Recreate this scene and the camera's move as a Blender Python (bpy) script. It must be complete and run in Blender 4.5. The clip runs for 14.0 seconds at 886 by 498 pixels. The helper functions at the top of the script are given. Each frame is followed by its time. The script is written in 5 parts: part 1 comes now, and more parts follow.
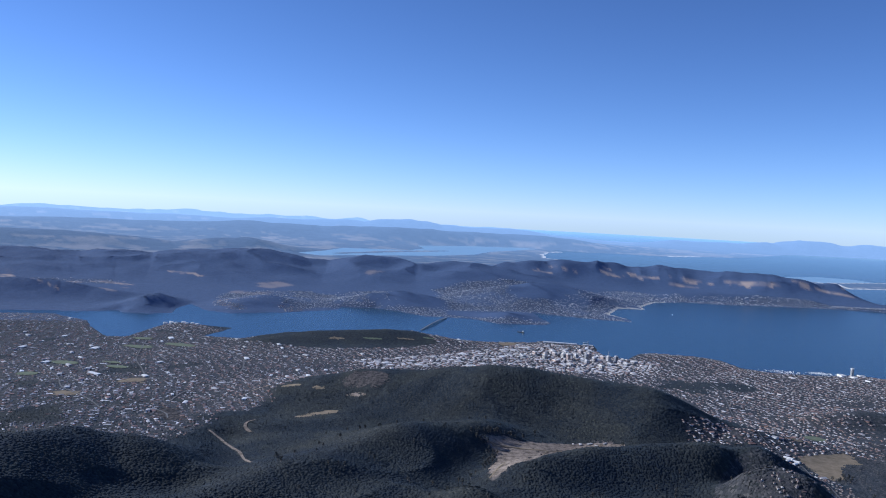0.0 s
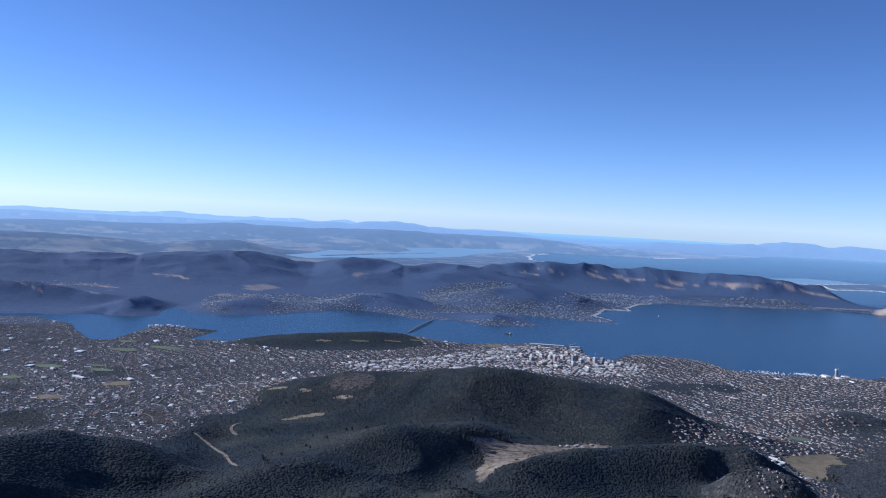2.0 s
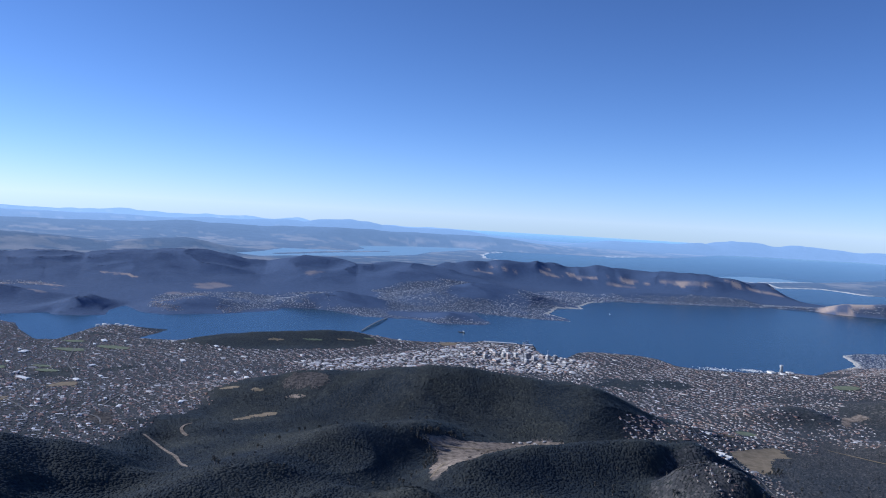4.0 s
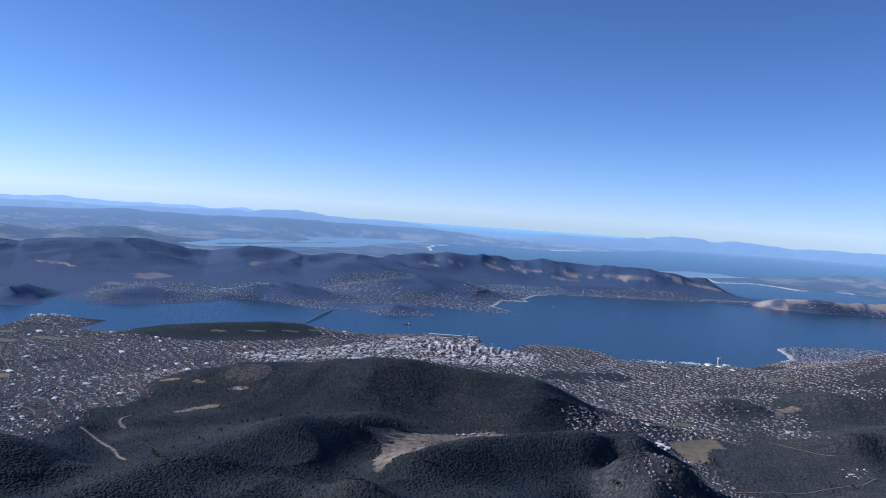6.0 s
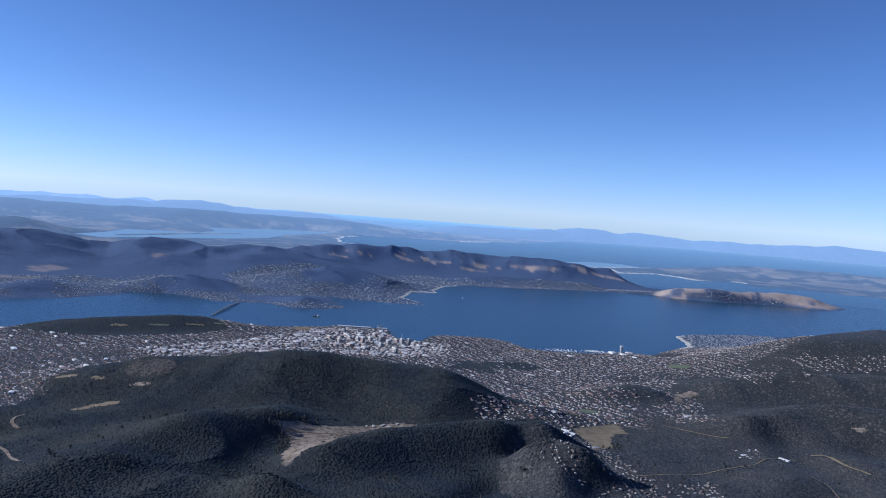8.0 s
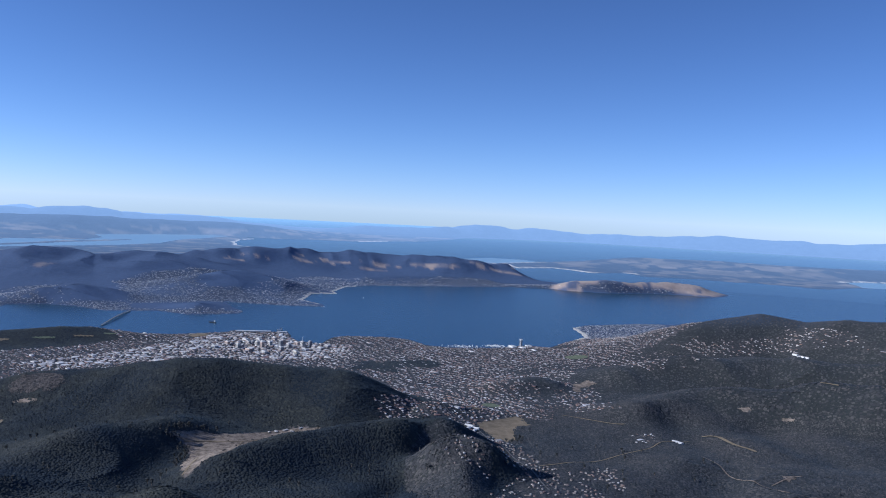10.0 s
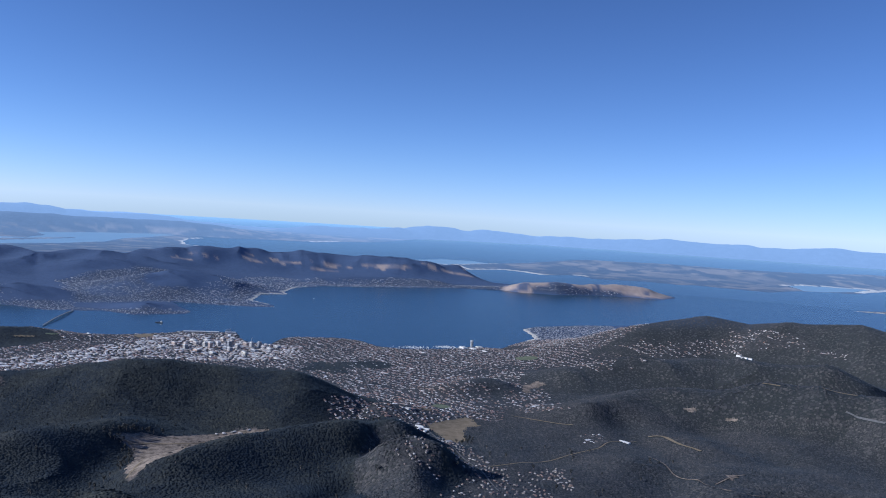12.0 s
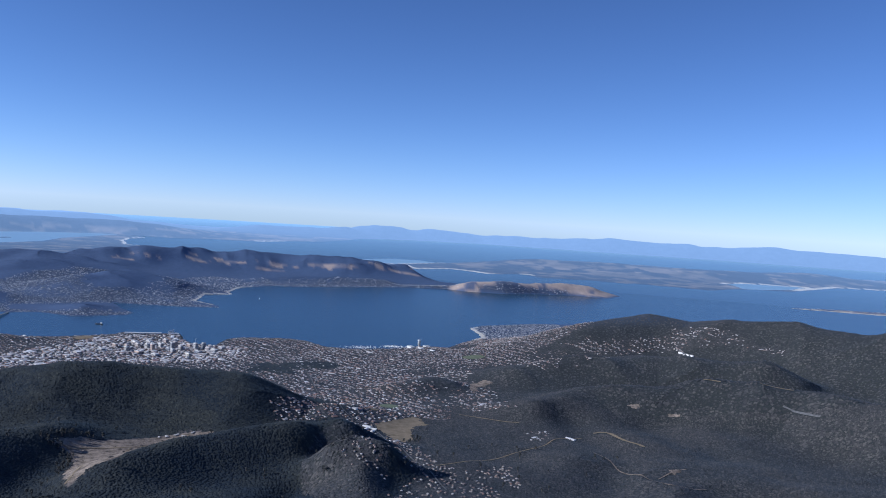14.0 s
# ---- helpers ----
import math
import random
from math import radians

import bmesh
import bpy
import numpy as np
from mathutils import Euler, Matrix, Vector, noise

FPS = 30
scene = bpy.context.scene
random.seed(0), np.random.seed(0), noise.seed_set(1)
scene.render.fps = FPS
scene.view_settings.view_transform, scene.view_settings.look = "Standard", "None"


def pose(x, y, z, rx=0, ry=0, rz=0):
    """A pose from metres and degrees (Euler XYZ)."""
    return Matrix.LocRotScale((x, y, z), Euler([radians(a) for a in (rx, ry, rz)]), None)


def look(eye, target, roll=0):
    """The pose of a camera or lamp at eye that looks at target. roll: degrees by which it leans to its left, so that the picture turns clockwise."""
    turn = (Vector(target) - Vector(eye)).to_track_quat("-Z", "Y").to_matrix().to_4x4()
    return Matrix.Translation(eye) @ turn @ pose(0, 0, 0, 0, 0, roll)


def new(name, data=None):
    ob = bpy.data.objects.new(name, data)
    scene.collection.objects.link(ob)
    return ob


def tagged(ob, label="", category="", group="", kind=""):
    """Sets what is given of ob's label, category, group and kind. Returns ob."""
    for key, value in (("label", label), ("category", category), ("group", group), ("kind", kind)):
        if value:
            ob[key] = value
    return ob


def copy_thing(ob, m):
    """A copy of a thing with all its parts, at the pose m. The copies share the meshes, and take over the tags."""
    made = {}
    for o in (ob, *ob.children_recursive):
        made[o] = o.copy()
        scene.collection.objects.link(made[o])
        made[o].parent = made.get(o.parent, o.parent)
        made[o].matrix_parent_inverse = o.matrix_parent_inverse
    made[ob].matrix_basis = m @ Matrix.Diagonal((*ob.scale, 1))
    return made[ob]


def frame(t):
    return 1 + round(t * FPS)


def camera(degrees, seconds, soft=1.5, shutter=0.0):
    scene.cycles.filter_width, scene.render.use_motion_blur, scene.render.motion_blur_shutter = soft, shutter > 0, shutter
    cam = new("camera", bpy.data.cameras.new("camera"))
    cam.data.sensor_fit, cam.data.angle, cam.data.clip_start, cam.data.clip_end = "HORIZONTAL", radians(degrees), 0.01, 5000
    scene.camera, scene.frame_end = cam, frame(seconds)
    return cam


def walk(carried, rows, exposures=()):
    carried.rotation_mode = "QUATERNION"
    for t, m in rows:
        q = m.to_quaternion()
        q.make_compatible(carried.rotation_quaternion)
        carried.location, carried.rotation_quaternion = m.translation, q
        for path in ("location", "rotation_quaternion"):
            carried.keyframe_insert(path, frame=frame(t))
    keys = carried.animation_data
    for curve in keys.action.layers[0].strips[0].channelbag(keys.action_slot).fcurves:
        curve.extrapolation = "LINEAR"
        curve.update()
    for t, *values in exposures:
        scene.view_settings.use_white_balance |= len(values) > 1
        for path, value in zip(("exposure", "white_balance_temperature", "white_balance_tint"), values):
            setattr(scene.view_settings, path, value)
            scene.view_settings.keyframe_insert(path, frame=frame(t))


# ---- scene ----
# ---- the plan, in kilometres east and north of the lookout ----
K = 62.5            # metres here for each kilometre: a relief at one sixteenth, as the view reaches 70 km
M = K / 1000        # and for each metre
EYE = 1.271         # the lookout on the summit, above the sea


# ---- the camera turns where it stands: seconds, bearing, pitch, lean to its right ----
cam = camera(55.68, 14.0, 1.0)
ROWS = [
    (0.0, 69.854, -2.663, -2.922),
    (0.5, 70.183, -2.576, -2.874),
    (1.0, 70.346, -2.569, -2.854),
    (1.5, 70.537, -2.557, -2.881),
    (2.0, 70.745, -2.475, -2.874),
    (2.5, 71.206, -2.377, -2.833),
    (3.0, 71.979, -2.411, -2.889),
    (5.5, 76.741, -2.532, -3.674),
    (6.0, 77.590, -2.733, -3.917),
    (6.5, 78.766, -3.048, -4.215),
    (7.0, 80.178, -3.081, -4.165),
    (7.5, 81.550, -2.892, -4.282),
    (8.0, 83.800, -2.895, -4.170),
    (8.5, 85.805, -2.951, -3.835),
    (11.0, 92.868, -2.394, -2.914),
    (11.5, 93.534, -2.450, -3.254),
    (12.0, 93.965, -2.298, -3.444),
    (12.5, 94.614, -2.120, -3.715),
    (13.0, 95.780, -2.135, -3.747),
    (13.5, 96.795, -2.127, -3.610),
    (14.0, 97.565, -2.125, -3.514),
]


def aimed(bearing, pitch, lean):
    b, p = radians(bearing), radians(pitch)
    eye = Vector((0, 0, EYE * K))
    return look(eye, eye + Vector((math.sin(b) * math.cos(p), math.cos(b) * math.cos(p), math.sin(p))), -lean)


walk(cam, [(t, aimed(b, p, lean)) for t, b, p, lean in ROWS], [(0.0, 0.03, 5500, 14), (3.0, 0.0, 5500, 14), (6.0, -0.07, 5500, 14), (14.0, -0.1, 5500, 14)])

WEST_SHORE_A = [(5.2, 8.6), (6.75, 6.72), (6.56, 6.1), (6.28, 5.8), (5.94, 5.3), (6.03, 5.19), (6.37, 5.29), (6.75, 5.4), (7.02, 5.45),
                (7.05, 5.16), (7.05, 4.75), (6.77, 4.69), (6.48, 4.67), (6.57, 4.34), (6.76, 4.31), (7.15, 4.21), (7.57, 3.81),
                (7.73, 3.5), (8.1, 3.28), (7.92, 2.96), (7.79, 2.67), (7.85, 2.4)]
WEST_SHORE_B = [(8.16, 1.96), (8.28, 1.94), (8.33, 1.4), (8.09, 1.32), (7.96, 1.31), (7.76, 1.18), (7.71, 0.99), (8.1, 0.93), (8.23, 0.83),
                (8.31, 0.43), (8.2, 0.18), (7.89, 0.01), (7.82, -0.23), (7.96, -0.66), (8.17, -0.93), (8.12, -1.18), (8.46, -1.37),
                (8.93, -1.65), (9.23, -1.67), (9.64, -1.65), (9.95, -1.84), (10.37, -2.65), (10.6, -3.5), (10.2, -5.0), (9.0, -7.5),
                (8.0, -10.0), (6.0, -15.0), (0.0, -25.0), (-20.0, -45.0), (-75.0, -45.0), (-75.0, 75.0), (4.0, 75.0)]
EAST_SHORE_A = [(5.35, 8.75), (6.88, 6.85), (6.96, 6.62), (7.32, 6.43), (7.2, 6.28), (7.32, 6.01), (7.53, 5.85), (7.91, 6.08), (8.31, 6.19),
                (7.96, 5.73), (7.94, 5.4), (8.4, 4.96), (9.04, 4.63), (9.34, 4.71), (9.54, 4.34), (9.48, 4.0), (9.22, 3.6), (9.33, 3.25),
                (9.42, 3.06), (9.2, 2.68), (9.47, 2.15), (9.72, 2.14), (10.1, 2.37), (10.57, 2.56), (10.48, 2.17), (10.45, 1.73),
                (10.55, 1.3), (10.76, 1.37), (11.18, 1.7), (12.02, 1.68), (12.16, 1.34), (12.49, 1.46), (13.27, 1.34), (13.76, 0.95),
                (13.86, 0.53), (14.06, 0.1)]
EAST_SHORE_B = [(14.16, -0.1), (14.79, -1.38), (14.87, -2.07), (14.58, -2.32), (14.42, -3.04), (14.72, -3.76), (14.8, -4.43), (14.57, -4.91),
                (15.17, -5.49), (15.7, -5.2), (15.9, -3.6), (16.2, -2.2), (17.4, -1.66), (19.35, -1.52), (20.4, -2.2), (21.77, -1.7),
                (22.3, -1.0), (22.8, 1.5), (23.3, 4.0), (24.44, 5.62), (26.37, 6.2), (27.82, 6.35), (29.2, 6.1), (29.6, 6.6),
                (30.2, 7.4), (32.0, 9.0), (34.0, 30.0), (20.0, 75.0), (4.0, 75.0)]
NORTH_EAST = [(30.0, 8.6), (30.5, 6.5), (30.2, 5.6), (30.9, 4.2), (30.98, 2.6), (32.97, 1.6), (34.5, 0.3), (37.5, -0.6), (41.3, -1.5), (43.5, -2.8),
              (46.0, -1.5), (47.0, 4.0), (48.0, 10.0), (52.0, 14.0), (75.0, 20.0), (75.0, 75.0), (20.0, 75.0), (25.0, 30.0), (28.0, 12.0)]
SOUTH_ARM = [(20.0, -1.9), (20.8, -2.99), (20.44, -3.34), (19.65, -3.72), (20.17, -4.72), (19.25, -4.88), (19.24, -6.09), (18.7, -6.9),
             (18.97, -7.1), (17.89, -8.56), (18.86, -9.59), (18.91, -11.06), (21.5, -13.9), (21.4, -15.4), (22.0, -20.0), (27.6, -19.7),
             (27.2, -17.6), (28.8, -16.8), (26.7, -13.7), (25.7, -11.7), (26.8, -9.6), (25.9, -7.4), (26.4, -5.7), (23.6, -3.2),
             (22.0, -1.7)]
SPIT = [(14.4, -8.3), (14.6, -9.1), (14.45, -10.3), (15.0, -12.5), (14.2, -12.5), (13.8, -9.9), (14.15, -8.84)]
TASMAN = [(42.9, -0.9), (42.6, -2.6), (44.0, -5.0), (44.5, -8.0), (43.0, -11.0), (41.5, -14.5), (40.0, -18.0), (37.5, -22.5), (35.0, -27.5), (32.0, -34.0),
          (44.0, -44.0), (52.0, -24.0), (53.0, -8.0), (48.0, 0.5)]
LAGOON_BARS = [(19.3, 10.3), (22.5, 10.0), (24.8, 9.0), (24.6, 8.65), (22.0, 9.4), (19.5, 9.95)]
LANDS = [WEST_SHORE_A + WEST_SHORE_B, EAST_SHORE_A + EAST_SHORE_B, NORTH_EAST, SOUTH_ARM, SPIT, TASMAN]
PITT_WATER = [(18.51, 10.83), (18.24, 9.88), (19.13, 9.63), (21.54, 8.16), (23.49, 7.65), (25.87, 7.86), (30.4, 7.3), (30.6, 8.2),
              (29.25, 9.55), (26.79, 10.79), (25.2, 9.9), (23.53, 9.75), (22.33, 11.34), (20.33, 10.9)]

NECK_SHALLOWS = [(23.12, -0.84), (24.22, -1.69), (24.14, -2.5), (23.21, -2.96), (21.9, -2.58), (21.86, -1.97), (21.58, -1.37), (21.92, -0.94)]
ARM_SHALLOWS = [(20.73, -10.31), (21.15, -11.03), (21.07, -11.79), (20.8, -12.52), (19.79, -11.54), (19.02, -10.36), (19.05, -9.87), (19.78, -10.1)]

# ridges: crest points (east, north, height) and the half width of the slope
RIDGES = [
    ([(4.64, 2.36, 0.213), (4.71, 1.97, 0.265), (4.73, 1.61, 0.344), (4.7, 1.39, 0.384), (4.73, 1.09, 0.364), (4.73, 0.83, 0.357), (4.72, 0.51, 0.337), (4.7, 0.2, 0.076), (4.62, 0, 0.2)], 0.62),
    ([(2.75, 0.85, 0.317), (2.98, 0.8, 0.089), (3.21, 0.75, 0.311), (3.46, 0.54, 0.331), (3.59, 0.33, 0.343), (3.7, 0.1, 0.341), (3.8, -0.03, 0.332)], 0.38),
    ([(2.2, 1.6, .29), (2.58, 1.54, .275), (3.05, 1.5, .285), (3.42, 1.42, .295), (3.62, 1.24, .27), (3.85, 1.15, .24)], .5),
    ([(1.6, 2.1, 0.44), (2.09, 2.29, 0.451), (2.37, 2.29, 0.415), (2.49, 2.17, 0.38), (2.54, 1.95, 0.28), (2.55, 1.75, 0.25)], 0.55),
    ([(3.36, -0.04, 0.351), (3.42, -0.14, 0.355), (3.36, -0.24, 0.343)], 0.24),
    ([(7.5, -1.95, 0.12), (7.68, -2.24, 0.197), (7.78, -2.6, 0.36), (7.89, -3.15, 0.44), (7.66, -3.46, 0.406), (7.3, -3.74, 0.509), (6.89, -4.06, 0.552), (6.08, -4.39, 0.557), (5, -4.6, 0.56)], 0.75),
    ([(6.2, -1.5, .17), (6.3, -2.0, .25), (6.2, -2.6, .3), (5.8, -3.2, .36)], .5),
    ([(4.9, -1.3, .2), (5.2, -1.7, .26), (5.1, -2.3, .31), (4.6, -2.9, .38), (3.6, -3.2, .45)], .45),
    ([(5.65, -.5, .13), (5.85, -.78, .14)], .32),
    ([(6.5, 4.0, .05), (6.9, 3.7, .082), (7.3, 3.2, .1), (7.5, 2.85, .078)], .38),
    ([(9.74, 10.74, 0.356), (9.885, 10.605, 0.345), (10.03, 10.47, 0.257), (10.17, 10.33, 0.251), (10.31, 10.19, 0.305), (10.595, 9.89, 0.293), (10.88, 9.59, 0.346), (11.045, 9.39, 0.246), (11.21, 9.19, 0.201), (11.405, 8.95, 0.219), (11.6, 8.71, 0.287), (11.78, 8.45, 0.437), (11.96, 8.19, 0.436), (12.09, 8, 0.442), (12.22, 7.81, 0.437), (12.39, 7.525, 0.311), (12.56, 7.24, 0.266), (12.655, 7.07, 0.303), (12.75, 6.9, 0.27), (12.965, 6.47, 0.298), (13.18, 6.04, 0.4), (13.3, 5.77, 0.27), (13.42, 5.5, 0.212), (13.475, 5.36, 0.209), (13.53, 5.22, 0.264), (13.675, 4.805, 0.387), (13.82, 4.39, 0.315)], 1.5),
    ([(15.19, 4.16, 0.371), (15.33, 3.925, 0.412), (15.47, 3.69, 0.373), (15.585, 3.525, 0.362), (15.7, 3.36, 0.431), (15.835, 3.03, 0.436), (15.97, 2.7, 0.426), (16.085, 2.45, 0.44), (16.2, 2.2, 0.372), (16.31, 1.895, 0.365), (16.42, 1.59, 0.415), (16.445, 1.28, 0.353), (16.47, 0.97, 0.34), (16.485, 0.57, 0.357), (16.5, 0.17, 0.421), (16.5, -0.08, 0.436), (16.5, -0.33, 0.4), (16.635, -0.68, 0.361), (16.77, -1.03, 0.284), (16.82, -1.325, 0.269), (16.87, -1.62, 0.229), (17.235, -1.64, 0.174), (17.6, -1.66, 0.142)], 0.8),
    ([(6.9, 8.6, .25), (7.4, 8.14, .22), (7.74, 7.81, .21), (8.0, 7.36, .13)], .5),
    ([(14.45, 1.1, .08), (14.8, .5, .1), (15.0, -.2, .11), (15.2, -.9, .1)], .3),
    ([(7.6, 6.4, .12), (7.9, 6.4, .14), (8.15, 6.55, .12)], .3),
    ([(8.6, 5.6, .1), (9.0, 5.6, .11)], .4),
    ([(9.9, 4.5, .15), (10.13, 4.29, .181), (10.3, 4.1, .14)], .5),
    ([(9.7, 2.7, .085), (9.94, 2.6, .06)], .3),
    ([(11.6, 3.2, .22), (12.3, 2.7, .25)], .8),
    ([(14.6, -1.7, .12), (14.75, -2.4, .18), (14.75, -3.1, .21), (14.95, -3.7, .2), (15.15, -4.3, .17), (15.3, -4.8, .15), (15.3, -5.3, .06)], .42),
    ([(14.78, 16.3, .355), (16.07, 15.03, .325), (17.34, 13.54, .145), (17.99, 12.66, .257), (18.38, 12.09, .3), (18.76, 11.49, .242), (19.34, 10.9, .114)], 1.3),
    ([(21.49, 23.71, .321), (23.36, 21.87, .373), (25.21, 19.71, .393), (26.72, 17.6, .447), (28.12, 15.28, .38), (29.42, 12.59, .587), (30.2, 10.58, .56), (33.0, 8.0, .42)], 3.0),
    ([(30.2, 33.36, 0.247), (30.905, 32.69, 0.26), (31.61, 32.02, 0.262), (31.965, 31.665, 0.323), (32.32, 31.31, 0.332), (33.02, 30.55, 0.302), (33.72, 29.79, 0.338), (34.58, 28.76, 0.316), (35.44, 27.73, 0.364), (36.27, 26.6, 0.332), (37.1, 25.47, 0.261), (37.495, 24.875, 0.256), (37.89, 24.28, 0.33), (38.42, 23.405, 0.322), (38.95, 22.53, 0.352), (39.52, 21.485, 0.406), (40.09, 20.44, 0.48), (40.355, 19.9, 0.433), (40.62, 19.36, 0.375), (40.87, 18.815, 0.416), (41.12, 18.27, 0.605), (41.475, 17.435, 0.623), (41.83, 16.6, 0.504), (41.94, 16.31, 0.351), (42.05, 16.02, 0.328), (42.405, 15.02, 0.412), (42.76, 14.02, 0.378), (43.07, 13, 0.395), (43.38, 11.98, 0.396), (43.53, 11.395, 0.395), (43.68, 10.81, 0.283), (43.88, 9.93, 0.216), (44.08, 9.05, 0.176)], 2),
    ([(43.0, 4.0, .12), (44.0, 3.55, .33), (44.0, 1.42, .3), (44.5, .5, .2)], 1.8),
    ([(45, 0.9, 0.386), (45.3, -0.1, 0.508), (45.5, -1, 0.78), (45.55, -2.02, 0.627), (45.6, -3.04, 0.614), (45.55, -3.635, 0.49), (45.5, -4.23, 0.475), (45.4, -5.085, 0.565), (45.3, -5.94, 0.78), (45.2, -6.645, 0.78), (45.1, -7.35, 0.78), (44.85, -8.585, 0.78), (44.6, -9.82, 0.78), (44.2, -11.235, 0.667), (43.8, -12.65, 0.567), (43.4, -13.855, 0.605), (43, -15.06, 0.78), (42.55, -16.13, 0.78), (42.1, -17.2, 0.78), (41.65, -18.12, 0.78), (41.2, -19.04, 0.634), (40.7, -20.245, 0.582), (40.2, -21.45, 0.66), (39.7, -22.25, 0.73), (39.2, -23.05, 0.622), (38.2, -24.58, 0.653), (37.2, -26.11, 0.78), (35.6, -28.555, 0.74), (34, -31, 0.7)], 2.2),
    ([(2.85, -0.16, 0.24), (3.05, -0.15, 0.28), (3.3, -0.15, 0.3)], 0.22),
    ([(25.3, -5.6, .2), (24.5, -8.0, .22), (24.0, -11.5, .2), (25.0, -15.0, .2)], 2.0),
]


# gullies cut between the spurs: a line, its depth and half width
GULLIES = [([(4.15, .08), (3.95, .02), (3.6, -.01), (3.25, .05), (2.8, .2)], .055, .08), ([(3.9, 1.0), (3.4, 1.05), (2.9, 1.0), (2.5, .95)], .04, .12), ([(3.4, 2.3), (2.9, 2.0), (2.6, 1.75), (2.3, 1.75)], .05, .12),
           ([(5.3, -1.3), (4.8, -1.4), (4.0, -1.45), (3.2, -1.2)], .05, .15), ([(5.6, -2.4), (5.0, -2.1), (4.6, -1.9), (4.0, -2.0)], .05, .16)]


def hashed(ix, iy, seed):
    v = np.sin(ix * 127.1 + iy * 311.7 + seed * 74.7) * 43758.5453
    return v - np.floor(v)


def value_noise(x, y, seed):
    """Smooth noise from 0 to 1 with a cell of 1."""
    ix, iy = np.floor(x), np.floor(y)
    u, v = x - ix, y - iy
    u, v = u * u * (3 - 2 * u), v * v * (3 - 2 * v)
    a, b = hashed(ix, iy, seed), hashed(ix + 1, iy, seed)
    c, d = hashed(ix, iy + 1, seed), hashed(ix + 1, iy + 1, seed)
    return (a + (b - a) * u) * (1 - v) + (c + (d - c) * u) * v


def rough_noise(x, y, cell, seed, octaves=3):
    total = sum(value_noise(x / cell * 2 ** k + 7.3 * k, y / cell * 2 ** k - 3.1 * k, seed + k) / 2 ** k for k in range(octaves))
    return total / (2 - 2 ** (1 - octaves))


def edge_distance(x, y, ring):
    """Distance to a closed outline, positive inside."""
    best, inside = np.full(x.shape, 1e9), np.zeros(x.shape, bool)
    for (ax, ay), (bx, by) in zip(ring, ring[1:] + ring[:1]):
        dx, dy = bx - ax, by - ay
        k = np.clip(((x - ax) * dx + (y - ay) * dy) / (dx * dx + dy * dy + 1e-12), 0, 1)
        best = np.minimum(best, (x - ax - k * dx) ** 2 + (y - ay - k * dy) ** 2)
        if ay != by:
            inside ^= ((ay > y) != (by > y)) & (x < ax + (y - ay) / (by - ay) * dx)
    return np.where(inside, 1, -1) * np.sqrt(best)


def shore_distance(x, y):
    s = np.full(x.shape, -1e9)
    for ring in LANDS:
        s = np.maximum(s, edge_distance(x, y, ring))
    s = np.minimum(s, -edge_distance(x, y, ARM_SHALLOWS))
    return np.maximum(np.minimum(s, -edge_distance(x, y, PITT_WATER)), edge_distance(x, y, LAGOON_BARS))


def ridge_height(x, y, crest, width):
    best = np.zeros(x.shape)
    for (ax, ay, ah), (bx, by, bh) in zip(crest, crest[1:]):
        dx, dy = bx - ax, by - ay
        k = np.clip(((x - ax) * dx + (y - ay) * dy) / (dx * dx + dy * dy), 0, 1)
        d = np.hypot(x - ax - k * dx, y - ay - k * dy)
        best = np.maximum(best, (ah + (bh - ah) * k) * np.exp(-(d / width) ** 1.7))
    return best


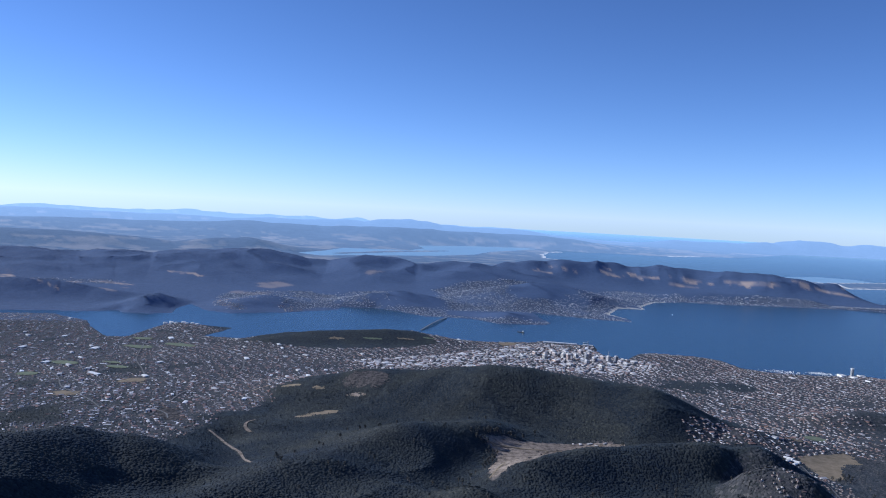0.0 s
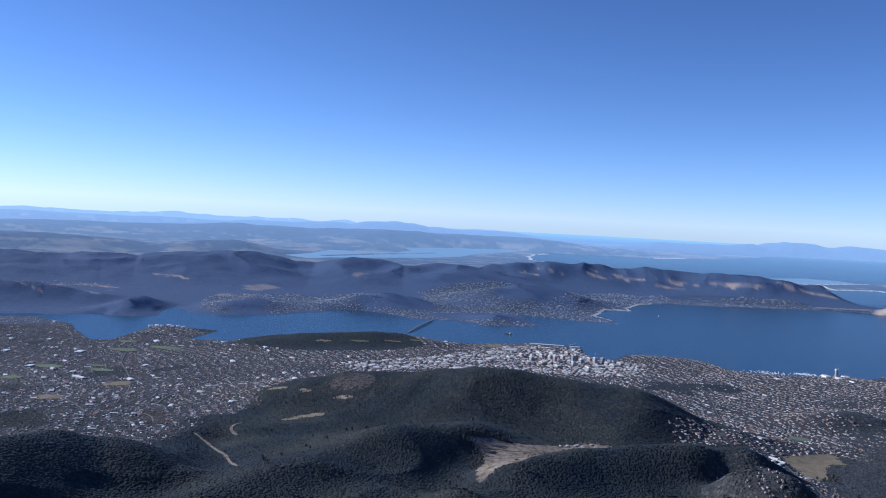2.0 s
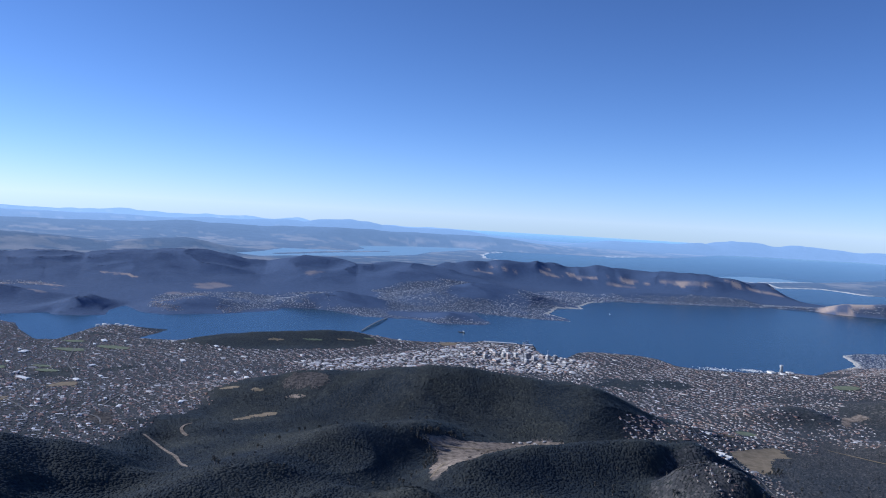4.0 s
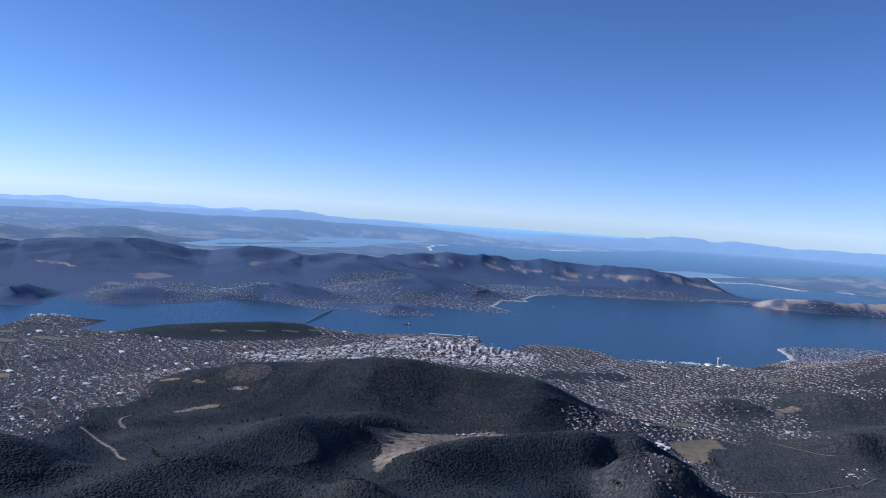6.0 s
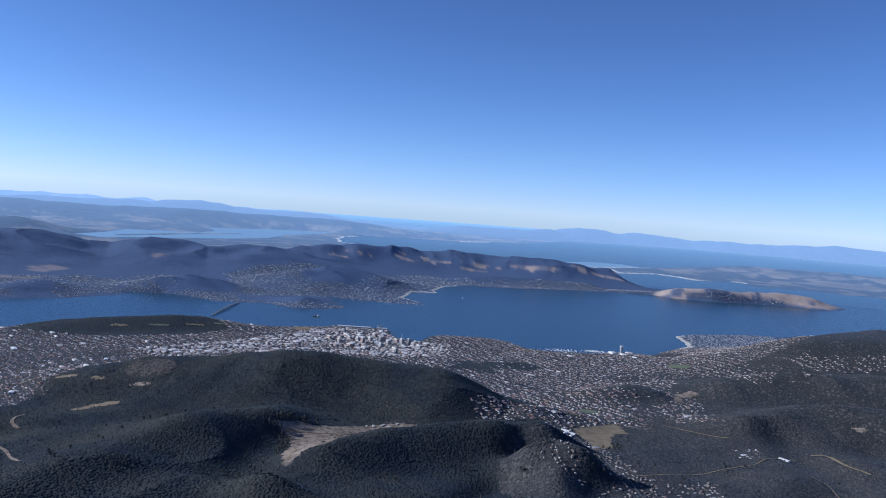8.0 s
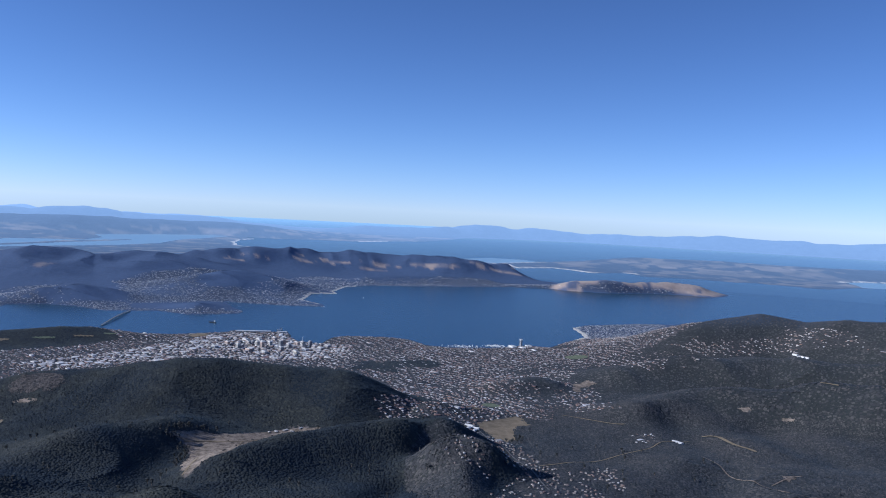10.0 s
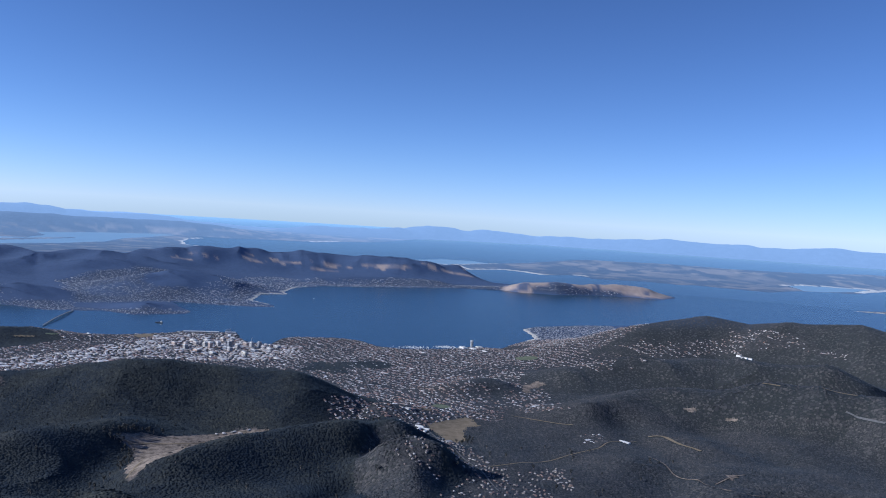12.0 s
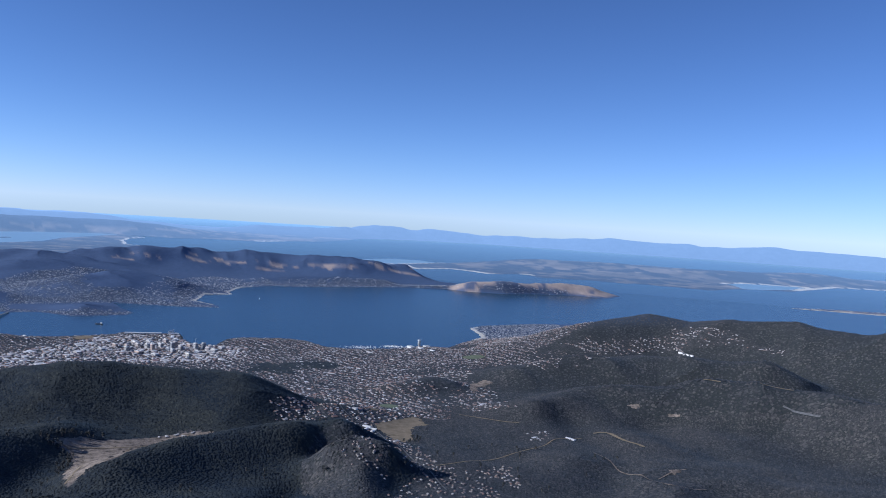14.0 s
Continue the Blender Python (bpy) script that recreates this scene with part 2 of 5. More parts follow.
def relief(x, y):
    """Height of the ground above the sea in kilometres, and the way inland from the shore."""
    x, y = np.asarray(x, float), np.asarray(y, float)
    r = np.hypot(x, y)
    wobble = np.clip(r / 9, .3, 2.2) * .05
    s = shore_distance(x + wobble * (rough_noise(x, y, .5, 3) - .5), y + wobble * (rough_noise(x, y, .5, 9) - .5))
    inland = np.clip(s, 0, 5)
    base = .003 + .026 * inland * np.clip((19 - r) / 5, .15, 1) + .25 * np.exp(-(r / 3.4) ** 2)
    total = base ** 5
    for crest, width in RIDGES:
        total = total + ridge_height(x, y, crest, width) ** 5
    h = total ** .2
    h = base + (h - base) * np.clip(s / (.4 + .12 * np.clip(r - 18, 0, 14)), 0, 1) ** .8
    gully = np.abs(rough_noise(x, y, 1.1, 21, 2) - .5) * 2
    hill = np.clip((h - base) / .2, 0, 1)
    h = h * (1 + .1 * hill * (gully - .35)) + .02 * (rough_noise(x, y, .45, 5) - .5) * np.clip((h - .05) / .15, 0, 1)
    spur = 1 - np.abs(2 * rough_noise(x + .1 * y, y, .85, 15, 3) - 1)
    h = h + (spur - .72) * np.clip((h - .07) / .15, 0, 1) * (.06 + .05 * np.clip((-y - .6) / .8, 0, 1)) * np.clip((9 - r) / 2, 0, 1) * (1 - .7 * np.exp(-((x - 3.3) / .8) ** 2 - ((y - .25) / .6) ** 2))
    comb = 1 - np.abs(2 * rough_noise(x, y + .3 * x, 1.7, 19, 4) - 1)
    h = h + (comb - .74) * .1 * np.clip((h - .06) / .2, 0, 1) * np.clip(np.minimum(r - 9, 19 - r) / 1.5, 0, 1) * np.clip(s / .5, 0, 1)
    rib = 1 - np.abs(2 * rough_noise(x, y, .8, 29, 2) - 1)
    h = h + (rib - .72) * .09 * np.clip((h - .08) / .2, 0, 1) * np.clip(np.minimum(r - 9, 19 - r) / 1.5, 0, 1) * np.clip(s / .5, 0, 1)
    for line, depth, width in GULLIES:
        near = np.full(x.shape, 1e9)
        for (ax, ay), (bx, by) in zip(line, line[1:]):
            dx, dy = bx - ax, by - ay
            k = np.clip(((x - ax) * dx + (y - ay) * dy) / (dx * dx + dy * dy), 0, 1)
            near = np.minimum(near, (x - ax - k * dx) ** 2 + (y - ay - k * dy) ** 2)
        h = np.maximum(h - .6 * depth * np.exp(-near / width ** 2), .004)
    grain = rough_noise(x, y, .16, 35, 3) - .5
    h = h + .004 * grain * np.clip((h - .05) / .12, 0, 1) * np.clip(np.minimum(r - 8.6, 20 - r) / 1.0, 0, 1) * np.clip(s / .3, 0, 1)
    far = np.clip((r - 16) / 6, 0, 1)
    h = h + (np.clip(r / 50, 0, 1.3) ** 3) * .5 * np.clip(rough_noise(x, y, 4.5, 45, 4) - .45, 0, 1) * far * np.clip(s / 2.5, 0, 1)
    h = h + .05 * (rough_noise(x, y, 1.2, 46) - .5) * far * np.clip((h - .08) / .2, 0, 1)
    h = h * (1 + far * .5 * (rough_noise(x, y, 4.2, 27) - .5))
    h = h + .93 * np.exp(-(r / .62) ** 1.15)
    h = np.minimum(h, EYE - .0017 - .62 * r * np.exp(-r * 1.5))
    shore = np.clip(s / .12, -1, 1)
    return np.where(s > 0, h * np.clip(s / .1, .05, 1), .03 * shore - .002), s
# ---- end of the plan ----
# ---- light: a clear day, the sun in the north ----
SUN_BEARING, SUN_HEIGHT = -4.0, 26.0
sun_way = Vector((math.sin(radians(SUN_BEARING)) * math.cos(radians(SUN_HEIGHT)), math.cos(radians(SUN_BEARING)) * math.cos(radians(SUN_HEIGHT)), math.sin(radians(SUN_HEIGHT))))
sun = new("sun", bpy.data.lights.new("sun", "SUN"))
sun.data.energy, sun.data.angle, sun.data.color = 5.0, radians(0.53), (1.0, 0.945, 0.85)
sun.matrix_world = Matrix.Translation((0, 0, 400)) @ sun_way.to_track_quat("Z", "Y").to_matrix().to_4x4()
world = bpy.data.worlds.new("sky")
scene.world = world
world.use_nodes = True
sky = world.node_tree.nodes.new("ShaderNodeTexSky")
sky.sky_type, sky.sun_disc = "NISHITA", False
sky.sun_elevation, sky.sun_rotation = radians(SUN_HEIGHT), radians(SUN_BEARING)
sky.altitude, sky.air_density, sky.dust_density, sky.ozone_density = 1271, 0.62, 0.0, 4.0
back = world.node_tree.nodes["Background"]
back.inputs["Strength"].default_value = 0.052
deep = world.node_tree.nodes.new("ShaderNodeGamma")
deep.inputs["Gamma"].default_value = 1.15
clear = world.node_tree.nodes.new("ShaderNodeMix")
clear.data_type, clear.blend_type = "RGBA", "MULTIPLY"
clear.inputs[0].default_value, clear.inputs[7].default_value = 1.0, (2.12, 2.0, 2.0, 1)
world.node_tree.links.new(sky.outputs["Color"], deep.inputs["Color"])
world.node_tree.links.new(deep.outputs["Color"], clear.inputs[6])
# the thick air low over the sea pales and evens the brightest part of the sky
square, rate, thick, even = (world.node_tree.nodes.new("ShaderNodeVectorMath") for _ in range(4))
square.operation, rate.operation, thick.operation, even.operation = "MULTIPLY", "MULTIPLY", "ADD", "DIVIDE"
rate.inputs[1].default_value, thick.inputs[1].default_value = (0.0006, 0.0005, 0.0002), (1, 1, 1)
for a, b in ((clear.outputs[2], square.inputs[0]), (clear.outputs[2], square.inputs[1]), (square.outputs[0], rate.inputs[0]), (rate.outputs[0], thick.inputs[0]), (clear.outputs[2], even.inputs[0]), (thick.outputs[0], even.inputs[1])):
    world.node_tree.links.new(a, b)
world.node_tree.links.new(even.outputs[0], back.inputs["Color"])


# ---- materials ----
class Shader:
    """A node material, built line by line."""

    def __init__(self, name, roughness=0.9, specular=0.2, metallic=0.0):
        self.mat = bpy.data.materials.new(name)
        self.mat.use_nodes = True
        self.tree = self.mat.node_tree
        self.bsdf = self.tree.nodes["Principled BSDF"]
        self.put("Roughness", roughness)
        self.put("Specular IOR Level", specular)
        self.put("Metallic", metallic)

    def put(self, socket, value):
        if hasattr(value, "is_output"):
            self.tree.links.new(value, self.bsdf.inputs[socket])
        else:
            self.bsdf.inputs[socket].default_value = (*value, 1) if isinstance(value, tuple) and len(value) == 3 else value
        return self

    def node(self, kind, ins=(), **settings):
        n = self.tree.nodes.new("ShaderNode" + kind)
        for key, value in settings.items():
            setattr(n, key, value)
        for key, value in dict(ins).items():
            if hasattr(value, "is_output"):
                self.tree.links.new(value, n.inputs[key])
            else:
                n.inputs[key].default_value = value
        return n

    def place(self):
        return self.node("NewGeometry").outputs["Position"]

    def noise(self, size, detail=4.0, rough=0.6):
        """Noise whose features measure about size in metres of the relief."""
        return self.node("TexNoise", {"Vector": self.place(), "Scale": 1 / size, "Detail": detail, "Roughness": rough}).outputs["Fac"]

    def ramp(self, fac, stops):
        n = self.node("ValToRGB", {"Fac": fac})
        el = n.color_ramp.elements
        while len(el) < len(stops):
            el.new(0.5)
        for e, (at, c) in zip(el, stops):
            e.position, e.color = at, (*c, 1)
        return n.outputs["Color"]

    def mix(self, fac, a, b):
        n = self.node("Mix", {0: fac}, data_type="RGBA")
        for k, v in ((6, a), (7, b)):
            if hasattr(v, "is_output"):
                self.tree.links.new(v, n.inputs[k])
            else:
                n.inputs[k].default_value = (*v, 1)
        return n.outputs[2]

    def bump(self, height, strength, distance):
        n = self.node("Bump", {"Height": height, "Strength": strength, "Distance": distance})
        return self.put("Normal", n.outputs["Normal"])

    def island(self):
        return self.node("NewGeometry").outputs["Random Per Island"]

    def each(self):
        return self.node("ObjectInfo").outputs["Random"]


def ground_material(name, forest, forest_dark, bush, bush_dark, town, grass_a, grass_b, size):
    """Woods, streets, grass and sand, shared out by the cover of the plan; bush covers the dry eastern shore, its
    colours blued to stand for haze.
    """
    s = Shader(name, 0.95, 0.15)
    layer = s.node("VertexColor", layer_name="cover")
    split = s.node("SeparateColor", {"Color": layer.outputs["Color"]})
    fine, broad = s.noise(0.9 * size, 6), s.ramp(s.noise(16 * size, 5), [(0.4, (0, 0, 0)), (0.62, (1, 1, 1))])
    wood = s.mix(broad, s.ramp(fine, [(0.3, forest_dark), (0.7, forest)]), s.ramp(fine, [(0.3, forest_dark), (0.75, tuple(c * 1.35 for c in forest))]))
    # bush colours hold painted blue haze
    hazed_bush = s.ramp(s.noise(5 * size, 8, 0.72), [(0.38, bush_dark), (0.62, bush)])
    wood = s.mix(layer.outputs["Alpha"], wood, hazed_bush)
    streets = s.ramp(s.noise(1.6 * size, 5, 0.75), [(0.36, (0.03, 0.036, 0.03)), (0.5, town), (0.66, tuple(c * 2.8 for c in town))])
    meadow = s.ramp(s.noise(9 * size, 6), [(0.3, grass_a), (0.7, grass_b)])
    c = s.mix(split.outputs["Red"], wood, streets)
    c = s.mix(split.outputs["Green"], c, meadow)
    c = s.mix(split.outputs["Blue"], c, (0.62, 0.58, 0.5))
    s.put("Base Color", c)
    # a faint blue-tinted sheen gives the ground a haze-like lift
    s.put("Sheen Weight", 0.04).put("Sheen Roughness", 0.6).put("Sheen Tint", (0.42, 0.68, 1.0, 1))
    s.bump(s.noise(3.0 * size, 8, 0.7), 0.5, 1.2 * size)
    return s


def haze_glow(s, colour, start, end, most, rise=1.0):
    """Haze put in as emission: the far distance glows faintly, more with every kilometre."""
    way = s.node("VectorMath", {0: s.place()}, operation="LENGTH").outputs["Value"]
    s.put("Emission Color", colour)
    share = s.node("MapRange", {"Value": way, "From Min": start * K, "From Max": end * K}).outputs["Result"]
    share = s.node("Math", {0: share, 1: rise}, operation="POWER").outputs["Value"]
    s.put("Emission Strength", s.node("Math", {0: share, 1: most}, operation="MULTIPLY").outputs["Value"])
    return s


# the two blue bush colours paint haze over ground past 8.6 km
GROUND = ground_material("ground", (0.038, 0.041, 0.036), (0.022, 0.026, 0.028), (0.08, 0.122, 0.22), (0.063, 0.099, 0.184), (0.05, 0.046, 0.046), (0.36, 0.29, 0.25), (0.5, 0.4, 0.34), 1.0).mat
# far base colours are blued for haze, on top of the glow
FAR_GROUND = haze_glow(ground_material("far_ground", (0.058, 0.086, 0.145), (0.038, 0.06, 0.11), (0.058, 0.086, 0.145), (0.038, 0.06, 0.11), (0.12, 0.12, 0.12), (0.12, 0.12, 0.135), (0.31, 0.27, 0.26), 5.0), (0.145, 0.23, 0.355), 9, 52, 2.1, 1.2).mat


def sea_material(name):
    s = Shader(name, 0.24, 0.3)
    s.put("Base Color", s.mix(s.noise(60, 4), (0.017, 0.052, 0.092), (0.022, 0.066, 0.108)))
    s.bump(s.noise(1.4, 5), 0.22, 0.25)
    return s


# the far sea glows towards the horizon in place of haze
SEA, FAR_SEA = sea_material("sea_water").mat, haze_glow(sea_material("far_sea_water"), (0.155, 0.262, 0.37), 15, 68, 1.6, 1.05).mat

s = Shader("eucalypt_leaves", 0.85, 0.15)
s.put("Base Color", s.mix(s.ramp(s.noise(16, 5), [(0.4, (0, 0, 0)), (0.62, (1, 1, 1))]), s.ramp(s.island(), [(0, (0.036, 0.042, 0.046)), (0.6, (0.046, 0.052, 0.054)), (1, (0.062, 0.067, 0.064))]),
                          s.ramp(s.island(), [(0, (0.046, 0.051, 0.051)), (1, (0.076, 0.075, 0.066))])))
LEAVES = s.mat
# an open canopy scatters light like the slope that it covers: its normal leans to that of the slope
# its dark, bluish base also puts some of the slopes' shade into the colour
s = Shader("forest_canopy", 0.85, 0.15)
stand = s.ramp(s.noise(26, 7, 0.68), [(0.42, (0, 0, 0)), (0.58, (1, 1, 1))])
s.put("Base Color", s.mix(stand, s.ramp(s.island(), [(0, (0.011, 0.016, 0.024)), (0.6, (0.017, 0.024, 0.033)), (1, (0.028, 0.037, 0.044))]),
                          s.ramp(s.island(), [(0, (0.026, 0.03, 0.03)), (0.7, (0.042, 0.045, 0.04)), (1, (0.066, 0.068, 0.056))])))
slope = s.node("Attribute", attribute_name="slope").outputs["Vector"]
own = s.node("NewGeometry").outputs["Normal"]
both = s.node("VectorMath", {0: s.node("VectorMath", {0: slope, "Scale": 3.0}, operation="SCALE").outputs["Vector"], 1: own}, operation="ADD").outputs["Vector"]
s.put("Normal", s.node("VectorMath", {0: both}, operation="NORMALIZE").outputs["Vector"])
# blue-tinted sheen lifts the dark crowns in place of haze
s.put("Sheen Weight", 0.05).put("Sheen Roughness", 0.5).put("Sheen Tint", (0.42, 0.68, 1.0, 1))
CANOPY = s.mat
# the open forest on the dry southern slopes is browner, and painted paler for haze
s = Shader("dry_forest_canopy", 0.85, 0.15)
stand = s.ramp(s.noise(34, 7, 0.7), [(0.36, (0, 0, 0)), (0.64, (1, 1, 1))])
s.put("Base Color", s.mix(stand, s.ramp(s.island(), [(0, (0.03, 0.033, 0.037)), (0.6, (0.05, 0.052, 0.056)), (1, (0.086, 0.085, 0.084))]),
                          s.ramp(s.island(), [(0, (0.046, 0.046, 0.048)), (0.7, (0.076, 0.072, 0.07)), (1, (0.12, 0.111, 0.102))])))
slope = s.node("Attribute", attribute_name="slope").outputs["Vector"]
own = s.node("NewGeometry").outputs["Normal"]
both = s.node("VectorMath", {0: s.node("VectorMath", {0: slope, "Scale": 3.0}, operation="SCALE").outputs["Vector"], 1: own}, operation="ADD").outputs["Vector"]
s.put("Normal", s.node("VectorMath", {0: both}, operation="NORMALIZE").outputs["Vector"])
# blue-tinted sheen here too, a hazy lift over the open forest
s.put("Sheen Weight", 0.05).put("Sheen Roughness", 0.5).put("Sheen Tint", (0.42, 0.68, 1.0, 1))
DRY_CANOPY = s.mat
# woodland across the water: leaf colours blued to paint in the haze
s = Shader("hazy_dry_woodland", 0.85, 0.15)
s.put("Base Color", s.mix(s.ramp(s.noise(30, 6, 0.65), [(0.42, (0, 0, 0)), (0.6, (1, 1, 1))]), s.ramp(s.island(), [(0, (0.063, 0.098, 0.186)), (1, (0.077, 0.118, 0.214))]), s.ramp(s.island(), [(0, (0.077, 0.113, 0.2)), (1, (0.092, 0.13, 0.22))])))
slope = s.node("Attribute", attribute_name="slope").outputs["Vector"]
own = s.node("NewGeometry").outputs["Normal"]
both = s.node("VectorMath", {0: s.node("VectorMath", {0: slope, "Scale": 4.0}, operation="SCALE").outputs["Vector"], 1: own}, operation="ADD").outputs["Vector"]
s.put("Normal", s.node("VectorMath", {0: both}, operation="NORMALIZE").outputs["Vector"])
WOODLAND = s.mat
s = Shader("bark", 0.9)
s.put("Base Color", s.ramp(s.noise(0.1), [(0.3, (0.12, 0.09, 0.07)), (0.7, (0.3, 0.26, 0.22))]))
BARK = s.mat


def painted(name, stops, roughness, by_object=False, specular=0.3):
    s = Shader(name, roughness, specular)
    base = s.ramp(s.each() if by_object else s.island(), stops)
    s.put("Base Color", s.mix(s.ramp(s.noise(0.3, 5), [(0.45, (0, 0, 0)), (0.8, (0.3, 0.3, 0.3))]), base, (0.2, 0.19, 0.17)))
    return s.mat


WALL_STOPS = [(0, (0.42, 0.38, 0.35)), (0.22, (0.3, 0.19, 0.15)), (0.42, (0.25, 0.235, 0.225)), (0.6, (0.44, 0.39, 0.35)), (0.82, (0.6, 0.57, 0.53)), (1, (0.82, 0.8, 0.77))]
ROOF_STOPS = [(0, (0.18, 0.18, 0.195)), (0.14, (0.09, 0.09, 0.1)), (0.26, (0.28, 0.165, 0.13)), (0.42, (0.24, 0.145, 0.115)), (0.52, (0.16, 0.15, 0.15)), (0.66, (0.3, 0.295, 0.3)), (0.78, (0.5, 0.49, 0.49)), (0.87, (0.82, 0.81, 0.8)), (1, (0.82, 0.81, 0.8))]
WALLS, ROOFS = painted("house_walls", WALL_STOPS, 0.8), painted("house_roofs", ROOF_STOPS, 0.5)
DIM_WALLS = painted("brick_walls", [(0, (0.36, 0.33, 0.3)), (0.25, (0.3, 0.18, 0.13)), (0.5, (0.5, 0.45, 0.4)), (0.75, (0.36, 0.33, 0.31)), (0.9, (0.7, 0.68, 0.65)), (1, (0.8, 0.78, 0.75))], 0.85)
DIM_ROOFS = painted("tiled_roofs", [(0, (0.15, 0.15, 0.16)), (0.25, (0.31, 0.185, 0.145)), (0.45, (0.25, 0.155, 0.125)), (0.6, (0.15, 0.14, 0.14)), (0.78, (0.34, 0.34, 0.355)), (0.92, (0.62, 0.62, 0.63)), (1, (0.8, 0.8, 0.8))], 0.6)
# cool palette of the far shore: haze put into the house colours
SHORE_WALLS = painted("hazed_weatherboards", [(0, (0.3, 0.31, 0.33)), (0.5, (0.5, 0.52, 0.55)), (0.8, (0.7, 0.72, 0.74)), (1, (0.8, 0.8, 0.8))], 0.8)
SHORE_ROOFS = painted("hazed_sheet_roofs", [(0, (0.1, 0.11, 0.13)), (0.45, (0.2, 0.22, 0.25)), (0.7, (0.32, 0.34, 0.37)), (0.85, (0.6, 0.62, 0.64)), (1, (0.8, 0.8, 0.8))], 0.55)
WALLS_EACH = painted("painted_walls", [(0, (0.3, 0.28, 0.25)), (0.25, (0.22, 0.14, 0.11)), (0.5, (0.42, 0.38, 0.33)), (0.75, (0.26, 0.25, 0.24)), (1, (0.55, 0.53, 0.5))], 0.8, True)
ROOFS_EACH = painted("sheet_roofs", [(0, (0.14, 0.14, 0.15)), (0.25, (0.24, 0.155, 0.125)), (0.5, (0.12, 0.1, 0.1)), (0.75, (0.24, 0.2, 0.18)), (1, (0.52, 0.51, 0.5))], 0.5, True)
SHED_ROOFS = painted("shed_roofs", [(0, (0.84, 0.82, 0.79)), (0.3, (0.62, 0.59, 0.55)), (0.5, (0.26, 0.26, 0.27)), (0.66, (0.26, 0.15, 0.12)), (0.8, (0.5, 0.49, 0.48)), (1, (0.84, 0.83, 0.81))], 0.45)
TOWER_WALLS = painted("tower_concrete", [(0, (0.82, 0.78, 0.72)), (0.25, (0.4, 0.41, 0.44)), (0.45, (0.72, 0.52, 0.4)), (0.6, (0.6, 0.58, 0.56)), (0.75, (0.3, 0.32, 0.37)), (1, (0.84, 0.78, 0.66))], 0.7, True)
WHITE = painted("white_paint", [(0, (0.82, 0.82, 0.8)), (1, (0.8, 0.79, 0.76))], 0.5)
CONCRETE = painted("grey_concrete", [(0, (0.17, 0.17, 0.175)), (1, (0.24, 0.24, 0.24))], 0.85)
GLASS = Shader("window_glass", 0.08, 0.6).put("Base Color", (0.03, 0.045, 0.06)).mat
s = Shader("bare_earth", 0.95, 0.1)
s.put("Base Color", s.mix(s.ramp(s.noise(2.0, 6, 0.7), [(0.4, (0, 0, 0)), (0.65, (1, 1, 1))]), (0.32, 0.265, 0.215), (0.1, 0.085, 0.07)))
s.bump(s.noise(0.6, 5), 0.6, 0.3)
EARTH = s.mat
s = Shader("quarry_rock", 0.95, 0.1)
s.put("Base Color", s.ramp(s.noise(1.5, 6, 0.7), [(0.38, (0.03, 0.031, 0.035)), (0.62, (0.13, 0.115, 0.105))]))
s.bump(s.noise(1.0, 5), 1.0, 0.8)
ROCK = s.mat
s = Shader("dry_grass", 0.95, 0.1)
s.put("Base Color", s.ramp(s.noise(2.5, 6, 0.65), [(0.3, (0.155, 0.13, 0.088)), (0.7, (0.3, 0.242, 0.17))]))
DRY_GRASS = s.mat
s = Shader("mown_grass", 0.95, 0.1)
s.put("Base Color", s.ramp(s.noise(2.0, 5), [(0.3, (0.12, 0.15, 0.1)), (0.7, (0.2, 0.225, 0.15))]))
LAWN = s.mat
s = Shader("asphalt", 0.9, 0.2)
s.put("Base Color", s.ramp(s.noise(1.5, 5), [(0.3, (0.1, 0.1, 0.1)), (0.7, (0.2, 0.2, 0.2))]))
ROAD = s.mat


# ---- mesh helpers ----
def sheet(name, verts, faces, material, parent=None, smooth=False):
    """One mesh object from arrays of corners and of equal-sided faces."""
    me = bpy.data.meshes.new(name)
    verts, faces = np.asarray(verts, np.float32), np.asarray(faces, np.int32)
    n, k = faces.shape
    me.vertices.add(len(verts))
    me.vertices.foreach_set("co", verts.ravel())
    me.loops.add(n * k)
    me.loops.foreach_set("vertex_index", faces.ravel())
    me.polygons.add(n)
    me.polygons.foreach_set("loop_start", np.arange(n, dtype=np.int32) * k)
    me.polygons.foreach_set("loop_total", np.full(n, k, np.int32))
    me.polygons.foreach_set("use_smooth", np.full(n, smooth))
    me.update(calc_edges=True)
    me.validate()
    me.materials.append(material)
    ob = new(name, me)
    ob.parent = parent
    return ob


def part(name, bm, material, parent=None, label=""):
    me = bpy.data.meshes.new(name)
    bm.normal_update()
    bm.to_mesh(me)
    bm.free()
    me.materials.append(material)
    ob = new(name, me)
    ob.parent = parent
    return tagged(ob, label)


def box_bm(sx, sy, z0, z1, x=0, y=0, bevel=0.0, bm=None):
    bm = bm or bmesh.new()
    got = bmesh.ops.create_cube(bm, size=1, matrix=Matrix.Translation((x, y, (z0 + z1) / 2)) @ Matrix.Diagonal((sx, sy, z1 - z0, 1)))
    if bevel:
        edges = list({e for v in got["verts"] for e in v.link_edges})
        bmesh.ops.bevel(bm, geom=edges, offset=bevel, segments=2, affect="EDGES")
    return bm


def tube_bm(r0, r1, z0, z1, x=0, y=0, sides=16, bm=None):
    bm = bm or bmesh.new()
    bmesh.ops.create_cone(bm, cap_ends=True, segments=sides, radius1=r0, radius2=r1, depth=z1 - z0, matrix=Matrix.Translation((x, y, (z0 + z1) / 2)))
    return bm


